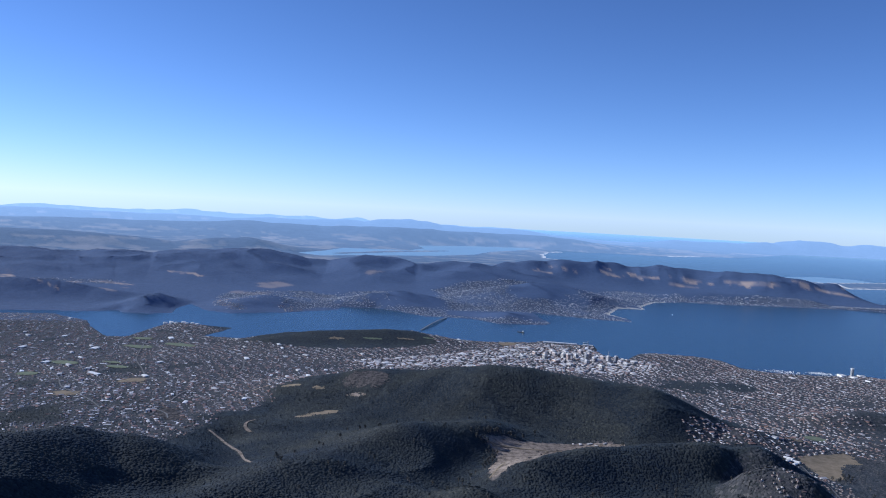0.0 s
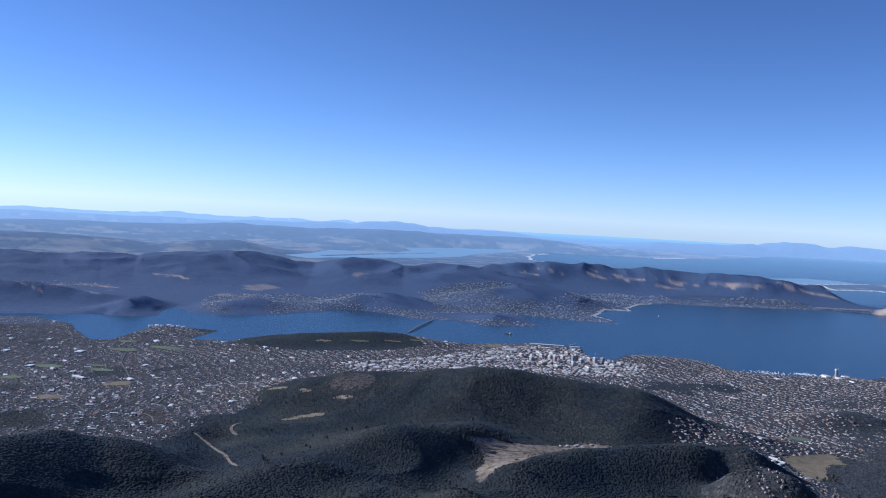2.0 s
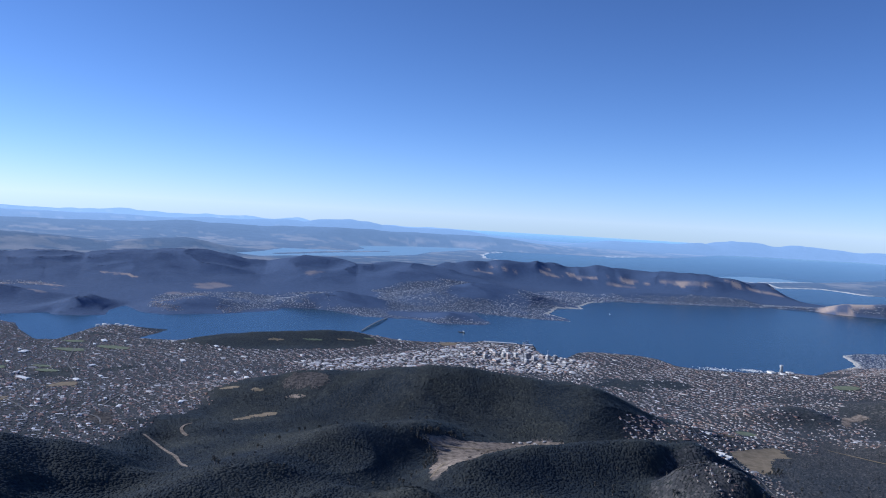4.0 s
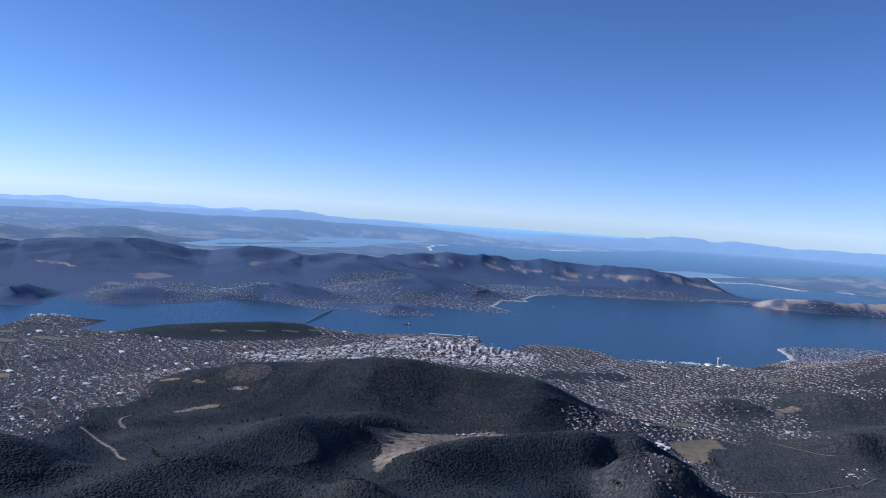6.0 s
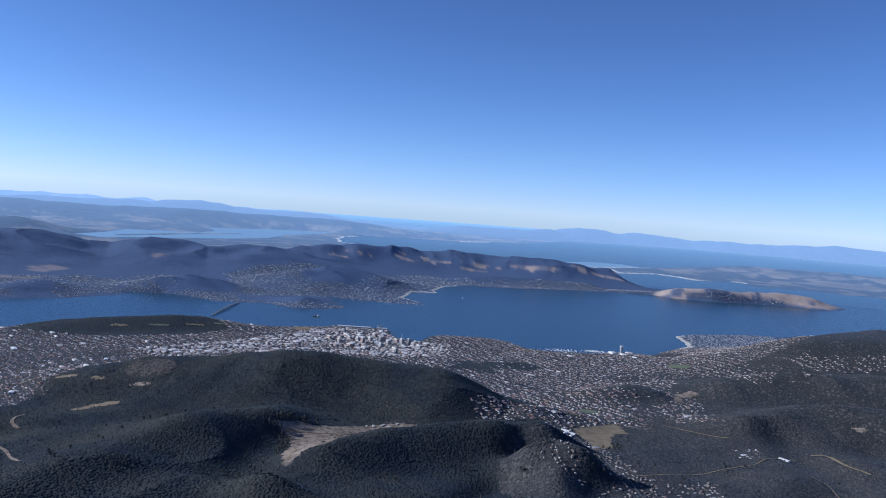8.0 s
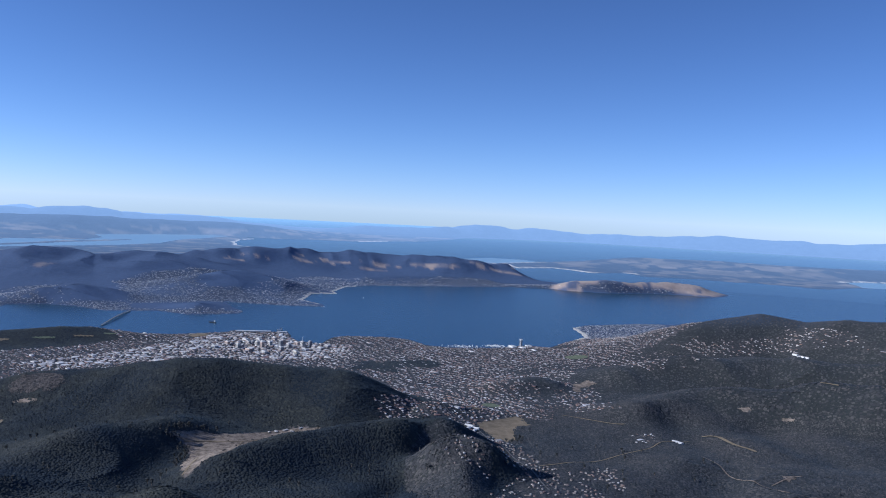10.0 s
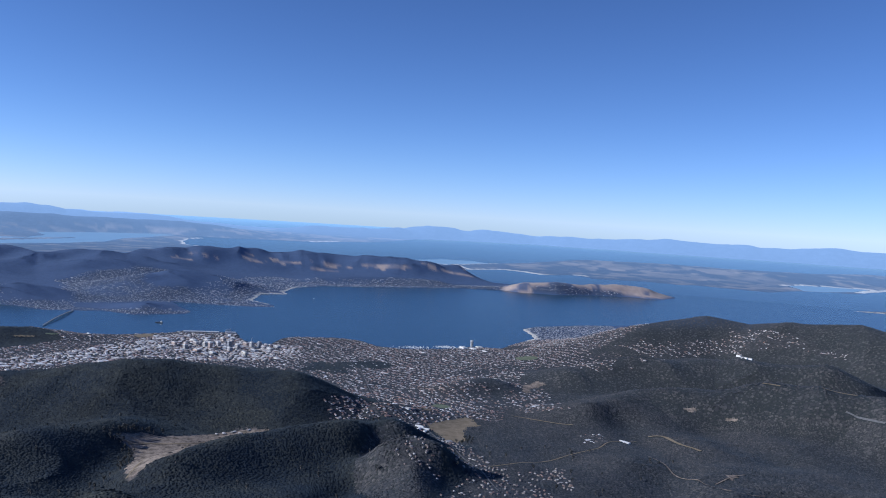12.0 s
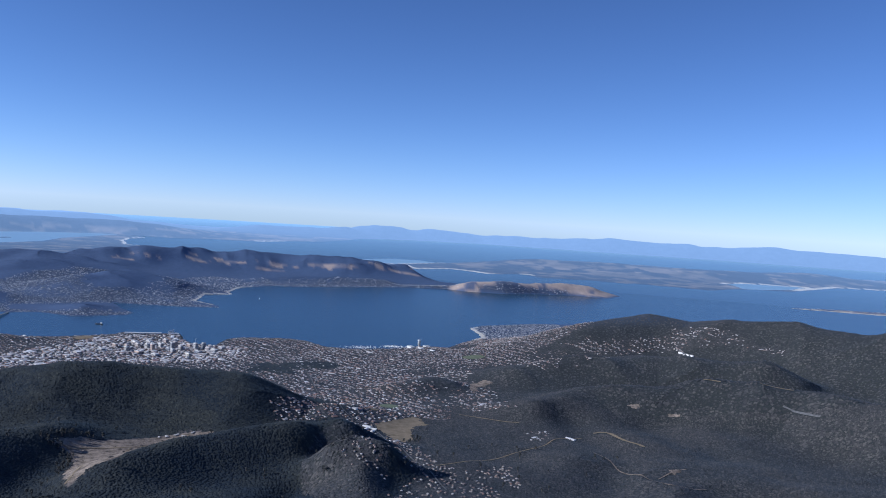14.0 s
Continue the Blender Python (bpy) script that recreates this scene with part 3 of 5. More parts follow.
def ground_z(x, y):
    return float(np.maximum(relief(np.array([x]), np.array([y]))[0], 0)[0])


def at_plan(x, y, turn=0.0, lift=0.0):
    return pose(x * K, y * K, ground_z(x, y) * K + lift, 0, 0, turn)


def thing(name, x, y, label, category, group="", turn=0.0, lift=0.0):
    ob = tagged(new(name), label, category, group)
    ob.matrix_world = at_plan(x, y, turn, lift)
    return ob


# ---- what covers the ground ----
TOWN_WEST = [(2.3, 7.0), (2.6, 4.0), (2.95, 3.2), (3.15, 2.75), (3.0, 2.4), (3.33, 2.46), (3.75, 2.53), (4.11, 2.51), (4.4, 2.65), (4.9, 2.6),
             (5.3, 2.3), (5.45, 1.6), (5.35, 1.0), (5.3, 0.6), (5.0, 0.3), (4.75, 0.05), (4.5, 0.28), (4.3, 0.24), (4.42, -0.02), (4.2, -0.2),
             (3.95, -0.28), (3.75, -0.36), (3.5, -0.42), (3.05, -0.4), (3.0, -0.56), (3.3, -0.57), (3.6, -0.5), (3.9, -0.46),
             (4.3, -0.3), (4.75, -0.5), (4.65, -0.68), (5.0, -0.8), (4.8, -1.15), (5.45, -1.12), (5.7, -1.2), (6.15, -1.05), (7.1, -1.43), (7.45, -2.0), (7.8, -2.55), (10.3, -2.9), (10.3, -1.5), (9.0, -0.5), (9.0, 1.0),
             (9.0, 3.0), (7.4, 5.6), (6.8, 6.8), (5.0, 8.8)]
DOMAIN_WOOD = [(6.3, 4.15), (6.4, 3.35), (6.75, 2.9), (7.25, 2.65), (7.5, 2.9), (8.2, 3.35), (7.2, 4.4)]
KNOLL_HOUSES = [(3.33, -0.08), (3.39, -0.11), (3.41, -0.19), (3.31, -0.23), (3.13, -0.265), (3.07, -0.28), (3.21, -0.19), (3.19, -0.12)]
SLOPE_TOWN = [(7.1, -1.43), (7.47, -2.19), (7.5, -2.52), (6.11, -2.15), (6.12, -1.63), (6.4, -1.34)]
HAMLET = [(4.46, -1.11), (4.53, -1.19), (4.4, -1.22), (4.28, -1.2), (4.27, -1.11), (4.34, -1.08)]
NEW_ESTATE = [(3.47, -0.68), (3.61, -0.79), (3.58, -0.84), (3.39, -0.8), (3.26, -0.83), (3.22, -0.77), (3.34, -0.73), (3.32, -0.65)]
NELSON_TOWN = [(7.42, -2.1), (7.42, -2.69), (7.43, -3.16), (7.58, -3.25), (7.3, -3.46), (7.07, -3.6), (6.8, -3.6), (6.42, -3.76), (6.4, -3.72), (6.89, -3.5), (6.99, -3.27), (7.2, -2.9), (7.1, -2.39)]
VALLEY_HOUSES = [(3.93, -0.41), (3.54, -0.5), (3.51, -0.64), (3.33, -0.66), (3.0, -0.72), (2.94, -0.5), (2.92, -0.2), (3.07, -0.32), (3.13, -0.29), (3.29, -0.43), (3.33, -0.27)]
EAST_TOWNS = [
    ([(8.28, 5.81), (9.32, 6.42), (9.81, 6.3), (10.22, 5.93), (10.33, 5.28), (9.24, 4.72), (8.59, 4.97), (8.62, 5.14), (8.83, 5.43), (8.51, 5.62), (8.22, 5.5)], .9),
    ([(10.53, 5.38), (11.18, 4.89), (9.83, 4.22), (9.58, 4.18), (9.3, 4.44), (9.24, 4.72)], .8),
    ([(9.58, 4.18), (9.68, 4.15), (9.92, 3.63), (9.44, 3.3), (9.2, 3.4), (9.2, 3.8)], .9),
    ([(11.64, 4.36), (12.49, 4.12), (13.24, 3.4), (13.08, 3.26), (11.29, 3.14), (10.97, 3.04), (11.14, 2.61), (10.62, 2.56), (10.08, 3.23), (9.89, 3.54)], 1.0),
    ([(9.44, 3.3), (9.52, 2.82), (9.86, 2.3), (9.6, 2.1), (9.3, 2.4), (9.2, 2.8)], .9),
    ([(10.61, 2.63), (11.27, 2.64), (11.81, 2.04), (12.23, 1.7), (11.35, 1.8), (10.72, 1.69), (10.54, 1.3), (10.4, 1.75), (10.4, 2.3)], .95),
    ([(11.42, 2.36), (13.61, 2.45), (14.6, 1.88), (14.44, 1.09), (13.74, 1.0), (12.09, 1.6), (11.27, 2.01)], .55),
    ([(13.72, 1.12), (14.25, 1.08), (14.75, .21), (15.04, -.68), (15.3, -1.6), (15.1, -2.3), (14.7, -2.1), (14.6, -1.09), (13.9, .19), (13.4, 1.01)], .9),
    ([(8.4, 9.3), (8.9, 8.9), (9.3, 8.2), (9.1, 7.95), (8.7, 8.4), (8.2, 9.0)], .4)]
CENTRE = [(7.85, 2.1), (6.8, 2.3), (5.9, 2.9), (5.7, 2.6), (6.5, 1.7), (6.6, 1.0), (6.9, 0.7), (7.6, 0.7), (7.7, 1.15), (8.2, 1.3)]
TIP_SITE = [(3.67, 1.12), (3.83, 1.03), (3.84, 0.98), (3.98, 0.82), (4.08, 0.71), (4.13, 0.62), (4.12, 0.52), (3.75, 0.6), (3.45, 0.68), (3.2, 0.76), (3.16, 0.83), (3.06, 0.87), (3.26, 0.95), (3.46, 0.97), (3.59, 1.01), (3.65, 1.07)]
PADDOCK = [(4.44, -0.28), (4.62, -0.41), (4.73, -0.51), (4.69, -0.56), (4.58, -0.56), (4.55, -0.6), (4.48, -0.5), (4.3, -0.465), (4.13, -0.46), (4.06, -0.405), (4.18, -0.345), (4.35, -0.3)]
WOODED_KNOLLS = [(5.84, -0.72, 0.2), (4.95, 0.14, 0.2), (9.8, 2.65, 0.33), (10.1, 4.25, 0.42), (8.8, 5.6, 0.4), (12.0, 2.95, 0.6), (4.85, 2.35, 0.28), (3.95, 4.1, 0.16), (4.62, 3.98, 0.14), (3.2, 3.35, 0.13), (3.62, 2.55, 0.1)]
BALD_HILL = [(14.3, -2.3), (14.9, -2.2), (15.2, -3.5), (15.5, -4.6), (15.3, -5.5), (14.7, -5.0), (14.75, -4.3), (14.6, -3.6), (14.5, -3.0)]


FIELDS = [(15.55, 2.35, .15, .2), (15.75, 1.81, .13, .3), (15.91, -.15, .15, .4), (15.91, .97, .1, .25), (15.64, 1.04, .09, .25), (10.28, 7.88, .08, .25), (14.98, 3.54, .07, .2), (15.28, 3.19, .05, .2),
          (16.0, -.05, .07, .24), (16.21, -1.18, .12, .4), (16.19, -1.37, .08, .26), (15.88, .72, .07, .12), (7.58, 7.75, .04, .25), (8.51, 9.25, .15, .2), (9.13, 8.1, .2, .25), (15.79, 2.66, .06, .17)]
BALD_TOWN = [(14.3, -2.6), (14.7, -2.6), (14.86, -3.6), (14.95, -4.3), (14.6, -4.4), (14.3, -3.0)]


def soft(v, width):
    return np.clip(v / width + 0.5, 0, 1)


def town_share(x, y, s):
    t = soft(edge_distance(x, y, TOWN_WEST), 0.06)
    blur = .25 * (rough_noise(x, y, .3, 33) - .5)
    for ring, share in EAST_TOWNS:
        t = np.maximum(t, share * soft(edge_distance(x, y, ring) + blur, 0.15))
    t = t * (1 - soft(edge_distance(x, y, DOMAIN_WOOD), 0.05))
    t = t * np.where(x < 7, 1 - .6 * soft(-y - .6 + .5 * (rough_noise(x, y, .3, 37) - .5), .3), 1)
    for kx, ky, kr in WOODED_KNOLLS:
        t = t * (.12 + .88 * soft(np.hypot(x - kx, y - ky) - kr + 0.45 * (rough_noise(x, y, 0.25, 31) - 0.5), 0.08))
    cluster = np.clip(1.7 * soft(rough_noise(x, y, .22, 77) - .5, .12), .08, 1.5)
    for ring, share in ((NELSON_TOWN, .58), (VALLEY_HOUSES, .6), (SLOPE_TOWN, .45), (HAMLET, .45), (KNOLL_HOUSES, .75), (NEW_ESTATE, .95), (BALD_TOWN, .8)):
        t = np.maximum(t, share * soft(edge_distance(x, y, ring), 0.04) * (cluster if share < .5 else 1))
    leafy = soft(rough_noise(x, y, 0.42, 41) - np.where(x + y > 7.5, .8, .72), 0.06)
    clump = soft(rough_noise(x, y, .55, 43, 3) - .43 + .25 * np.exp(-(s / .35) ** 2), .14)
    t = t * np.where(x + .25 * y > 9.9, .35 + .65 * clump, 1)
    return t * (1 - 0.9 * leafy) * (s > 0.02)


def grass_share(x, y, h, s):
    r = np.hypot(x, y)
    patch = rough_noise(x, y, 0.8, 51)
    g = soft(edge_distance(x, y, BALD_HILL) - 0.3 * (patch - 0.5), 0.1) * (.12 + .88 * soft(rough_noise(x, y, 0.28, 52, 4) - 0.43, 0.08))
    g = g * (1 - soft(edge_distance(x, y, BALD_TOWN) + .1 * (patch - .5), .05))
    rag = rough_noise(x * 4, y * 1.3, .2, 55) - .5
    broken = .35 + .65 * soft(rough_noise(x * 1.6, y * .7, .09, 56, 3) - .46, .12)
    for fx, fy, fr, fl in FIELDS:
        g = np.maximum(g, soft(1 - np.hypot((x - fx) / (.6 * fr), (y - fy) / (1.1 * fl)) + 2.0 * rag, .2) * .9 * broken)
    dry = rough_noise(x, y, 1.3, 57, 3) * .5 + rough_noise(x, y, .4, 58, 3) * .5
    g = np.maximum(g, ((r > 16.5) & (r < 40) & (h < 0.24)) * soft(dry - np.where(y > 4, .54, .525), 0.05) * (.3 + .8 * rough_noise(x, y, .9, 59)))
    g = np.maximum(g, ((x > 8) & (y > 5.5) & (h < 0.26)) * soft(patch - 0.7, 0.05) * 0.5)
    g = np.maximum(g, soft(edge_distance(x, y, TIP_SITE), 0.03) * 0.6)
    return g


def sand_share(x, y, s):
    beach = (s > 0) & (s < 0.06)
    b = beach & (((x > 10.8) & (x < 13.6) & (y > 1.2) & (y < 1.9)) | ((x > 8.7) & (x < 9.75) & (y < -1.4) & (y > -1.95)))
    b = b | ((s > 0) & (s < 0.13) & (x > 24) & (x < 29) & (y > 5) & (y < 6.7))
    b = b | ((s > 0) & (s < 0.3) & (x > 30.5) & (x < 33) & (y > 1) & (y < 4))
    b = b | ((s > 0) & (s < 0.15) & (x > 13.5) & (x < 15) & (y < -8)) | ((s > 0) & (s < 0.2) & (x > 18) & (x < 24) & (y < -1) & (rough_noise(x, y, 1.5, 63) > 0.55))
    return b * 1.0


# ---- ground, far country and sea ----
bearings = np.radians(np.r_[np.arange(38, 132, 0.15), np.arange(132, 397.9, 3.0)])
near_rings = np.r_[np.geomspace(0.0015, 1.7, 34), 1881.0 / np.r_[np.arange(1090, 330, -4.8), np.arange(330, 165, -1.4), np.arange(165, 105, -.75)]]
far_rings = np.r_[near_rings[-1], 1881.0 / np.arange(104.0, 26.8, -0.75)]


def country(name, rings, material, closed_middle):
    b, r = np.meshgrid(bearings, rings)
    x, y = r * np.sin(b), r * np.cos(b)
    h, s = relief(x, y)
    nr, nb = r.shape
    i = np.arange(nr - 1)[:, None] * nb + np.arange(nb)[None]
    j = np.arange(nr - 1)[:, None] * nb + (np.arange(nb) + 1)[None] % nb
    faces = np.stack([i, i + nb, j + nb, j], -1).reshape(-1, 4)[:, ::-1]
    verts = np.stack([x, y, h], -1).reshape(-1, 3) * K
    if closed_middle:
        verts = np.concatenate([verts, [(0, 0, (EYE - .0017) * K)]])
        k = np.arange(0, nb - nb % 2, 2)
        faces = np.concatenate([faces, np.stack([np.full(len(k), nr * nb), (k + 2) % nb, (k + 1) % nb, k], -1)])
    ob = sheet(name, verts, faces, material, smooth=True)
    col = np.zeros((len(verts), 4), np.float32)
    n = nr * nb
    # past 8.6 to 8.9 km streets thin out into the haze-blued bush
    far_side = np.where(np.hypot(x, y) > 8.9, .5, 1)
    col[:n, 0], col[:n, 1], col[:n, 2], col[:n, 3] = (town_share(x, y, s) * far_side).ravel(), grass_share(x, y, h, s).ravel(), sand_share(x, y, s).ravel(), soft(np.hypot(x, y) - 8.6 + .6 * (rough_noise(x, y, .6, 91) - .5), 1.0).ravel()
    ob.data.color_attributes.new("cover", "FLOAT_COLOR", "POINT").data.foreach_set("color", col.ravel())
    return ob


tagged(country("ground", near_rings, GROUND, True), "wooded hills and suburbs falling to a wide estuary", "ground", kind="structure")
tagged(country("backdrop", far_rings, FAR_GROUND, False), "distant ranges and dry farmland beyond the bay, blued by a haze glow", "distant hills", kind="structure")
bm = bmesh.new()
bmesh.ops.create_circle(bm, cap_ends=True, segments=256, radius=17.0 * K)
tagged(part("water", bm, SEA), "deep blue calm estuary, lightly rippled", "water", kind="structure")
bm = bmesh.new()
turns = [radians(a * 360 / 256) for a in range(256)]
inner, outer = ([bm.verts.new((math.cos(a) * r * K, math.sin(a) * r * K, 0)) for a in turns] for r in (17.0, 70.0))
for n in range(256):
    bm.faces.new((inner[n], outer[n], outer[(n + 1) % 256], inner[(n + 1) % 256]))
tagged(part("far_water", bm, FAR_SEA), "pale blue open sea reaching the horizon, with a haze glow", "water", kind="structure")

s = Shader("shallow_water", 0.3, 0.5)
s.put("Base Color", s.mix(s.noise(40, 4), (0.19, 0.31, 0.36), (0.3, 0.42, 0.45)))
# own pale water colour, plus an added distance glow standing for haze
SHALLOWS = haze_glow(s, (0.11, 0.21, 0.38), 9, 52, 1.0).mat
bm = bmesh.new()
bm.faces.new([bm.verts.new((x * K, y * K, 0.05)) for x, y in reversed(PITT_WATER)])
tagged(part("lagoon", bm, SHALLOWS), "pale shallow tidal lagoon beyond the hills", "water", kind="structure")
for ring, label in ((NECK_SHALLOWS, "pale sandy shallows beside the low neck"), (ARM_SHALLOWS, "pale shallow inlet in the dry peninsula")):
    bm = bmesh.new()
    bm.faces.new([bm.verts.new((x * K, y * K, 0.04)) for x, y in ring])
    bmesh.ops.recalc_face_normals(bm, faces=bm.faces)
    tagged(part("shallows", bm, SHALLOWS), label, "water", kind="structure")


# ---- clearings, ovals and tracks, laid on the ground ----
def line_distance(x, y, line):
    best = np.full(x.shape, 1e9)
    for (ax, ay), (bx, by) in zip(line, line[1:]):
        dx, dy = bx - ax, by - ay
        k = np.clip(((x - ax) * dx + (y - ay) * dy) / (dx * dx + dy * dy), 0, 1)
        best = np.minimum(best, np.hypot(x - ax - k * dx, y - ay - k * dy))
    return best


def oval(x, y, rx, ry, turn=0.0):
    c, s = math.cos(turn), math.sin(turn)
    return [(x + rx * math.cos(a) * c - ry * math.sin(a) * s, y + rx * math.cos(a) * s + ry * math.sin(a) * c) for a in (k * math.pi / 8 for k in range(16))]


QUARRY = [(4.438, 2.23), (4.532, 2.25), (4.638, 2.24), (4.72, 2.15), (4.614, 1.992), (4.446, 1.95), (4.41, 2.079)]
PATCHES = [
    ("bare_clearing", TIP_SITE, EARTH, "bare earth tip site cut into a forested gully", "clearing", .006, .02),
    ("paddock", PADDOCK, DRY_GRASS, "golden dry grass paddock among dark trees", "paddock", .006, .008),
    ("quarry_floor", QUARRY, ROCK, "brown rock floor of an old hillside quarry", "quarry", .006, .03),
    ("clearing", [(3.835, 2.209), (3.966, 2.198), (4.083, 2.141), (4.098, 2.073), (4.043, 2.044), (3.96, 2.126), (3.841, 2.162)], DRY_GRASS, "narrow dry grass clearing in the forest", "clearing", .006, .01),
    ("clearing", oval(4.43, 2.56, .04, .07), DRY_GRASS, "pale dry grass clearing beside houses", "clearing", .006, .02),
    ("clearing", oval(4.4, 2.36, .025, .04), DRY_GRASS, "small pale clearing at the edge of the bush", "clearing", .006, .02),
    ("clearing", oval(4.342, 2.08, .02, .06), EARTH, "bare patch below the quarry", "clearing", .006, .02),
    ("clearing", oval(4.93, -1.88, .022, .06, -.3), EARTH, "bare brown patch among eucalypts", "clearing", .006, .02),
    ("clearing", oval(4.786, -2.105, .01, .032, -.5), EARTH, "small bare orange patch in the forest", "clearing", .006, .01),
    ("clearing", oval(3.52, -1.57, .05, .02, -.6), EARTH, "bare earth patch beside a fire track", "clearing", .006, .02),
    ("clearing", [(5.74, -1.0), (5.99, -1.07), (6.06, -1.18), (5.96, -1.22), (5.89, -1.11), (5.69, -1.04)], EARTH, "stony pink bare ridge at the edge of town", "clearing", .008, .03),
    ("clearing", [(4.25, 3.7), (4.42, 3.76), (4.46, 3.64), (4.3, 3.56)], DRY_GRASS, "pale bare hilltop among close-set houses", "clearing", .01, .05),
    ("clearing", [(3.57, 2.88), (3.73, 2.93), (3.72, 2.8), (3.55, 2.67), (3.47, 2.7)], ROCK, "brown cleared hillside with new roads", "clearing", .01, .05),
    ("clearing", [(3.77, 3.79), (3.85, 3.77), (3.88, 3.65), (3.79, 3.59), (3.72, 3.68)], DRY_GRASS, "long pale grass strip beside houses", "clearing", .008, .05),
    ("sports_oval", oval(5.97, 4.95, .06, .1), LAWN, "green lawn on the wooded point", "sports field", .015, .02),
    ("sports_oval", oval(4.84, 4.27, .04, .07), LAWN, "narrow green park between houses", "sports field", .015, .02),
    ("sports_oval", oval(4.65, 4.53, .07, .11), LAWN, "mown green sports oval among houses", "sports field", .015, 0),
    ("sports_oval", oval(4.71, 4.12, .05, .09), LAWN, "small green playing field in the suburb", "sports field", .015, 0),
    ("sports_oval", oval(5.57, 4.66, .07, .14), LAWN, "green park by the bay", "sports field", .015, .02),
    ("sports_oval", oval(5.84, 4.45, .07, .15), LAWN, "bright green playing fields near the bay", "sports field", .015, .02),
    ("sports_oval", oval(6.98, 3.2, .016, .09, .43), LAWN, "green oval in the wooded domain", "sports field", .015, .01),
    ("sports_oval", oval(7.16, 2.95, .014, .08, .4), DRY_GRASS, "dry oval in the wooded domain", "sports field", .015, .01),
    ("clearing", oval(6.78, 3.5, .02, .1, .5), DRY_GRASS, "dry brown grass slope on the wooded domain", "clearing", .015, .04),
    ("clearing", oval(7.33, 2.78, .02, .07, .4), LAWN, "thin green lawn above the bridge road", "clearing", .015, .02),
    ("sports_oval", oval(4.18, 4.38, .07, .07), LAWN, "mown green school playing field", "sports field", .012, 0),
    ("sports_oval", oval(5.06, -.4, .09, .06), LAWN, "green oval between houses and trees", "sports field", .01, 0),
    ("sports_oval", oval(4.76, -.28, .05, .04), DRY_GRASS, "dry grass field beside the main road", "sports field", .008, 0),
    ("sports_oval", oval(7.78, 2.14, .12, .08), DRY_GRASS, "dry grass reserve above the wharf", "sports field", .015, .02),
    ("sports_oval", oval(7.3, -1.3, .08, .1), LAWN, "green university playing field", "sports field", .015, 0),
]
TRACKS = [
    ("fire_track", [(3.423, 2.423), (3.358, 2.311), (3.201, 2.141), (3.114, 2.039), (2.887, 1.849), (2.8, 1.77)], 14, EARTH, "pale gravel fire track down a wooded spur"),
    ("fire_track", [(3.668, 2.319), (3.625, 2.331), (3.567, 2.313), (3.525, 2.278), (3.493, 2.231)], 14, EARTH, "short gravel track and turning place"),
    ("main_road", [(7.3, .4), (6.45, .15), (5.6, .05), (4.9, -.03), (4.55, -.12), (4.376, -.238), (4.257, -.297), (4.023, -.333), (3.723, -.388), (3.5, -.44), (3.3, -.464), (3.12, -.485)], 7, ROAD, "grey main road climbing the valley through houses"),
    ("gravel_road", [(4.319, 2.777), (4.406, 2.762), (4.473, 2.732)], 16, EARTH, "pale gravel road above the houses"),
    ("suburb_road", [(5.9, 4.85), (5.4, 4.5), (5.03, 4.22), (4.75, 3.94), (4.52, 3.72)], 9, ROAD, "grey divided road through the suburb"),
    ("suburb_road", [(4.6, 4.75), (4.29, 4.28), (4.16, 4.1), (3.93, 3.84), (3.75, 3.5), (3.55, 3.2)], 9, ROAD, "pale grey suburban road between houses"),
    ("suburb_road", [(5.5, 3.6), (5.1, 3.35), (4.7, 3.2), (4.2, 3.15), (3.85, 3.0)], 8, ROAD, "grey street running up towards the hills"),
    ("hill_street", [(3.57, 2.88), (3.65, 2.92), (3.6, 2.82), (3.5, 2.73)], 9, ROAD, "looping new street on the cleared hillside"),
    ("haul_road", [(3.65, 1.05), (3.72, .98), (3.75, .9), (3.8, .8), (3.93, .7), (4.08, .62)], 10, DRY_GRASS, "pale haul road across the tip site"),
    ("haul_road", [(3.08, .89), (3.3, .87), (3.55, .83), (3.78, .82)], 7, DRY_GRASS, "rough haul road up the bare gully"),
    ("power_line_cut", [(4.843, -.798), (4.737, -.907), (4.63, -1.051), (4.607, -1.111)], 11, DRY_GRASS, "tan strip cleared through trees"),
    ("power_line_cut", [(3.537, -.498), (3.6, -.6), (3.725, -.726), (3.896, -.894), (4.107, -1.115), (4.285, -1.238), (4.415, -1.419)], 8, DRY_GRASS, "tan road cutting along the hillside"),
    ("power_line_cut", [(4.48, -1.503), (4.437, -1.569), (4.235, -1.609), (4.089, -1.647)], 16, DRY_GRASS, "wide tan strip cleared across the slope"),
    ("fire_track", [(3.993, -1.346), (3.863, -1.375), (3.66, -1.36), (3.509, -1.396), (3.361, -1.414), (3.255, -1.444), (3.247, -1.514), (3.291, -1.61)], 8, EARTH, "pale winding gravel track through bush"),
    ("fire_track", [(4.784, -2.634), (4.74, -2.7), (4.67, -2.79)], 13, DRY_GRASS, "pale grass strip high on the slope"),
    ("hill_road", [(4.544, -2.653), (4.503, -2.682), (4.399, -2.725), (4.327, -2.755)], 14, ROAD, "pale sealed road curving round a spur"),
    ("fire_track", [(5.012, -2.378), (4.933, -2.453)], 12, DRY_GRASS, "short pale grass strip on the forested slope"),
    ("fire_track", [(3.429, -1.455), (3.515, -1.555), (3.577, -1.648)], 7, EARTH, "faint track between houses and bush"),
]


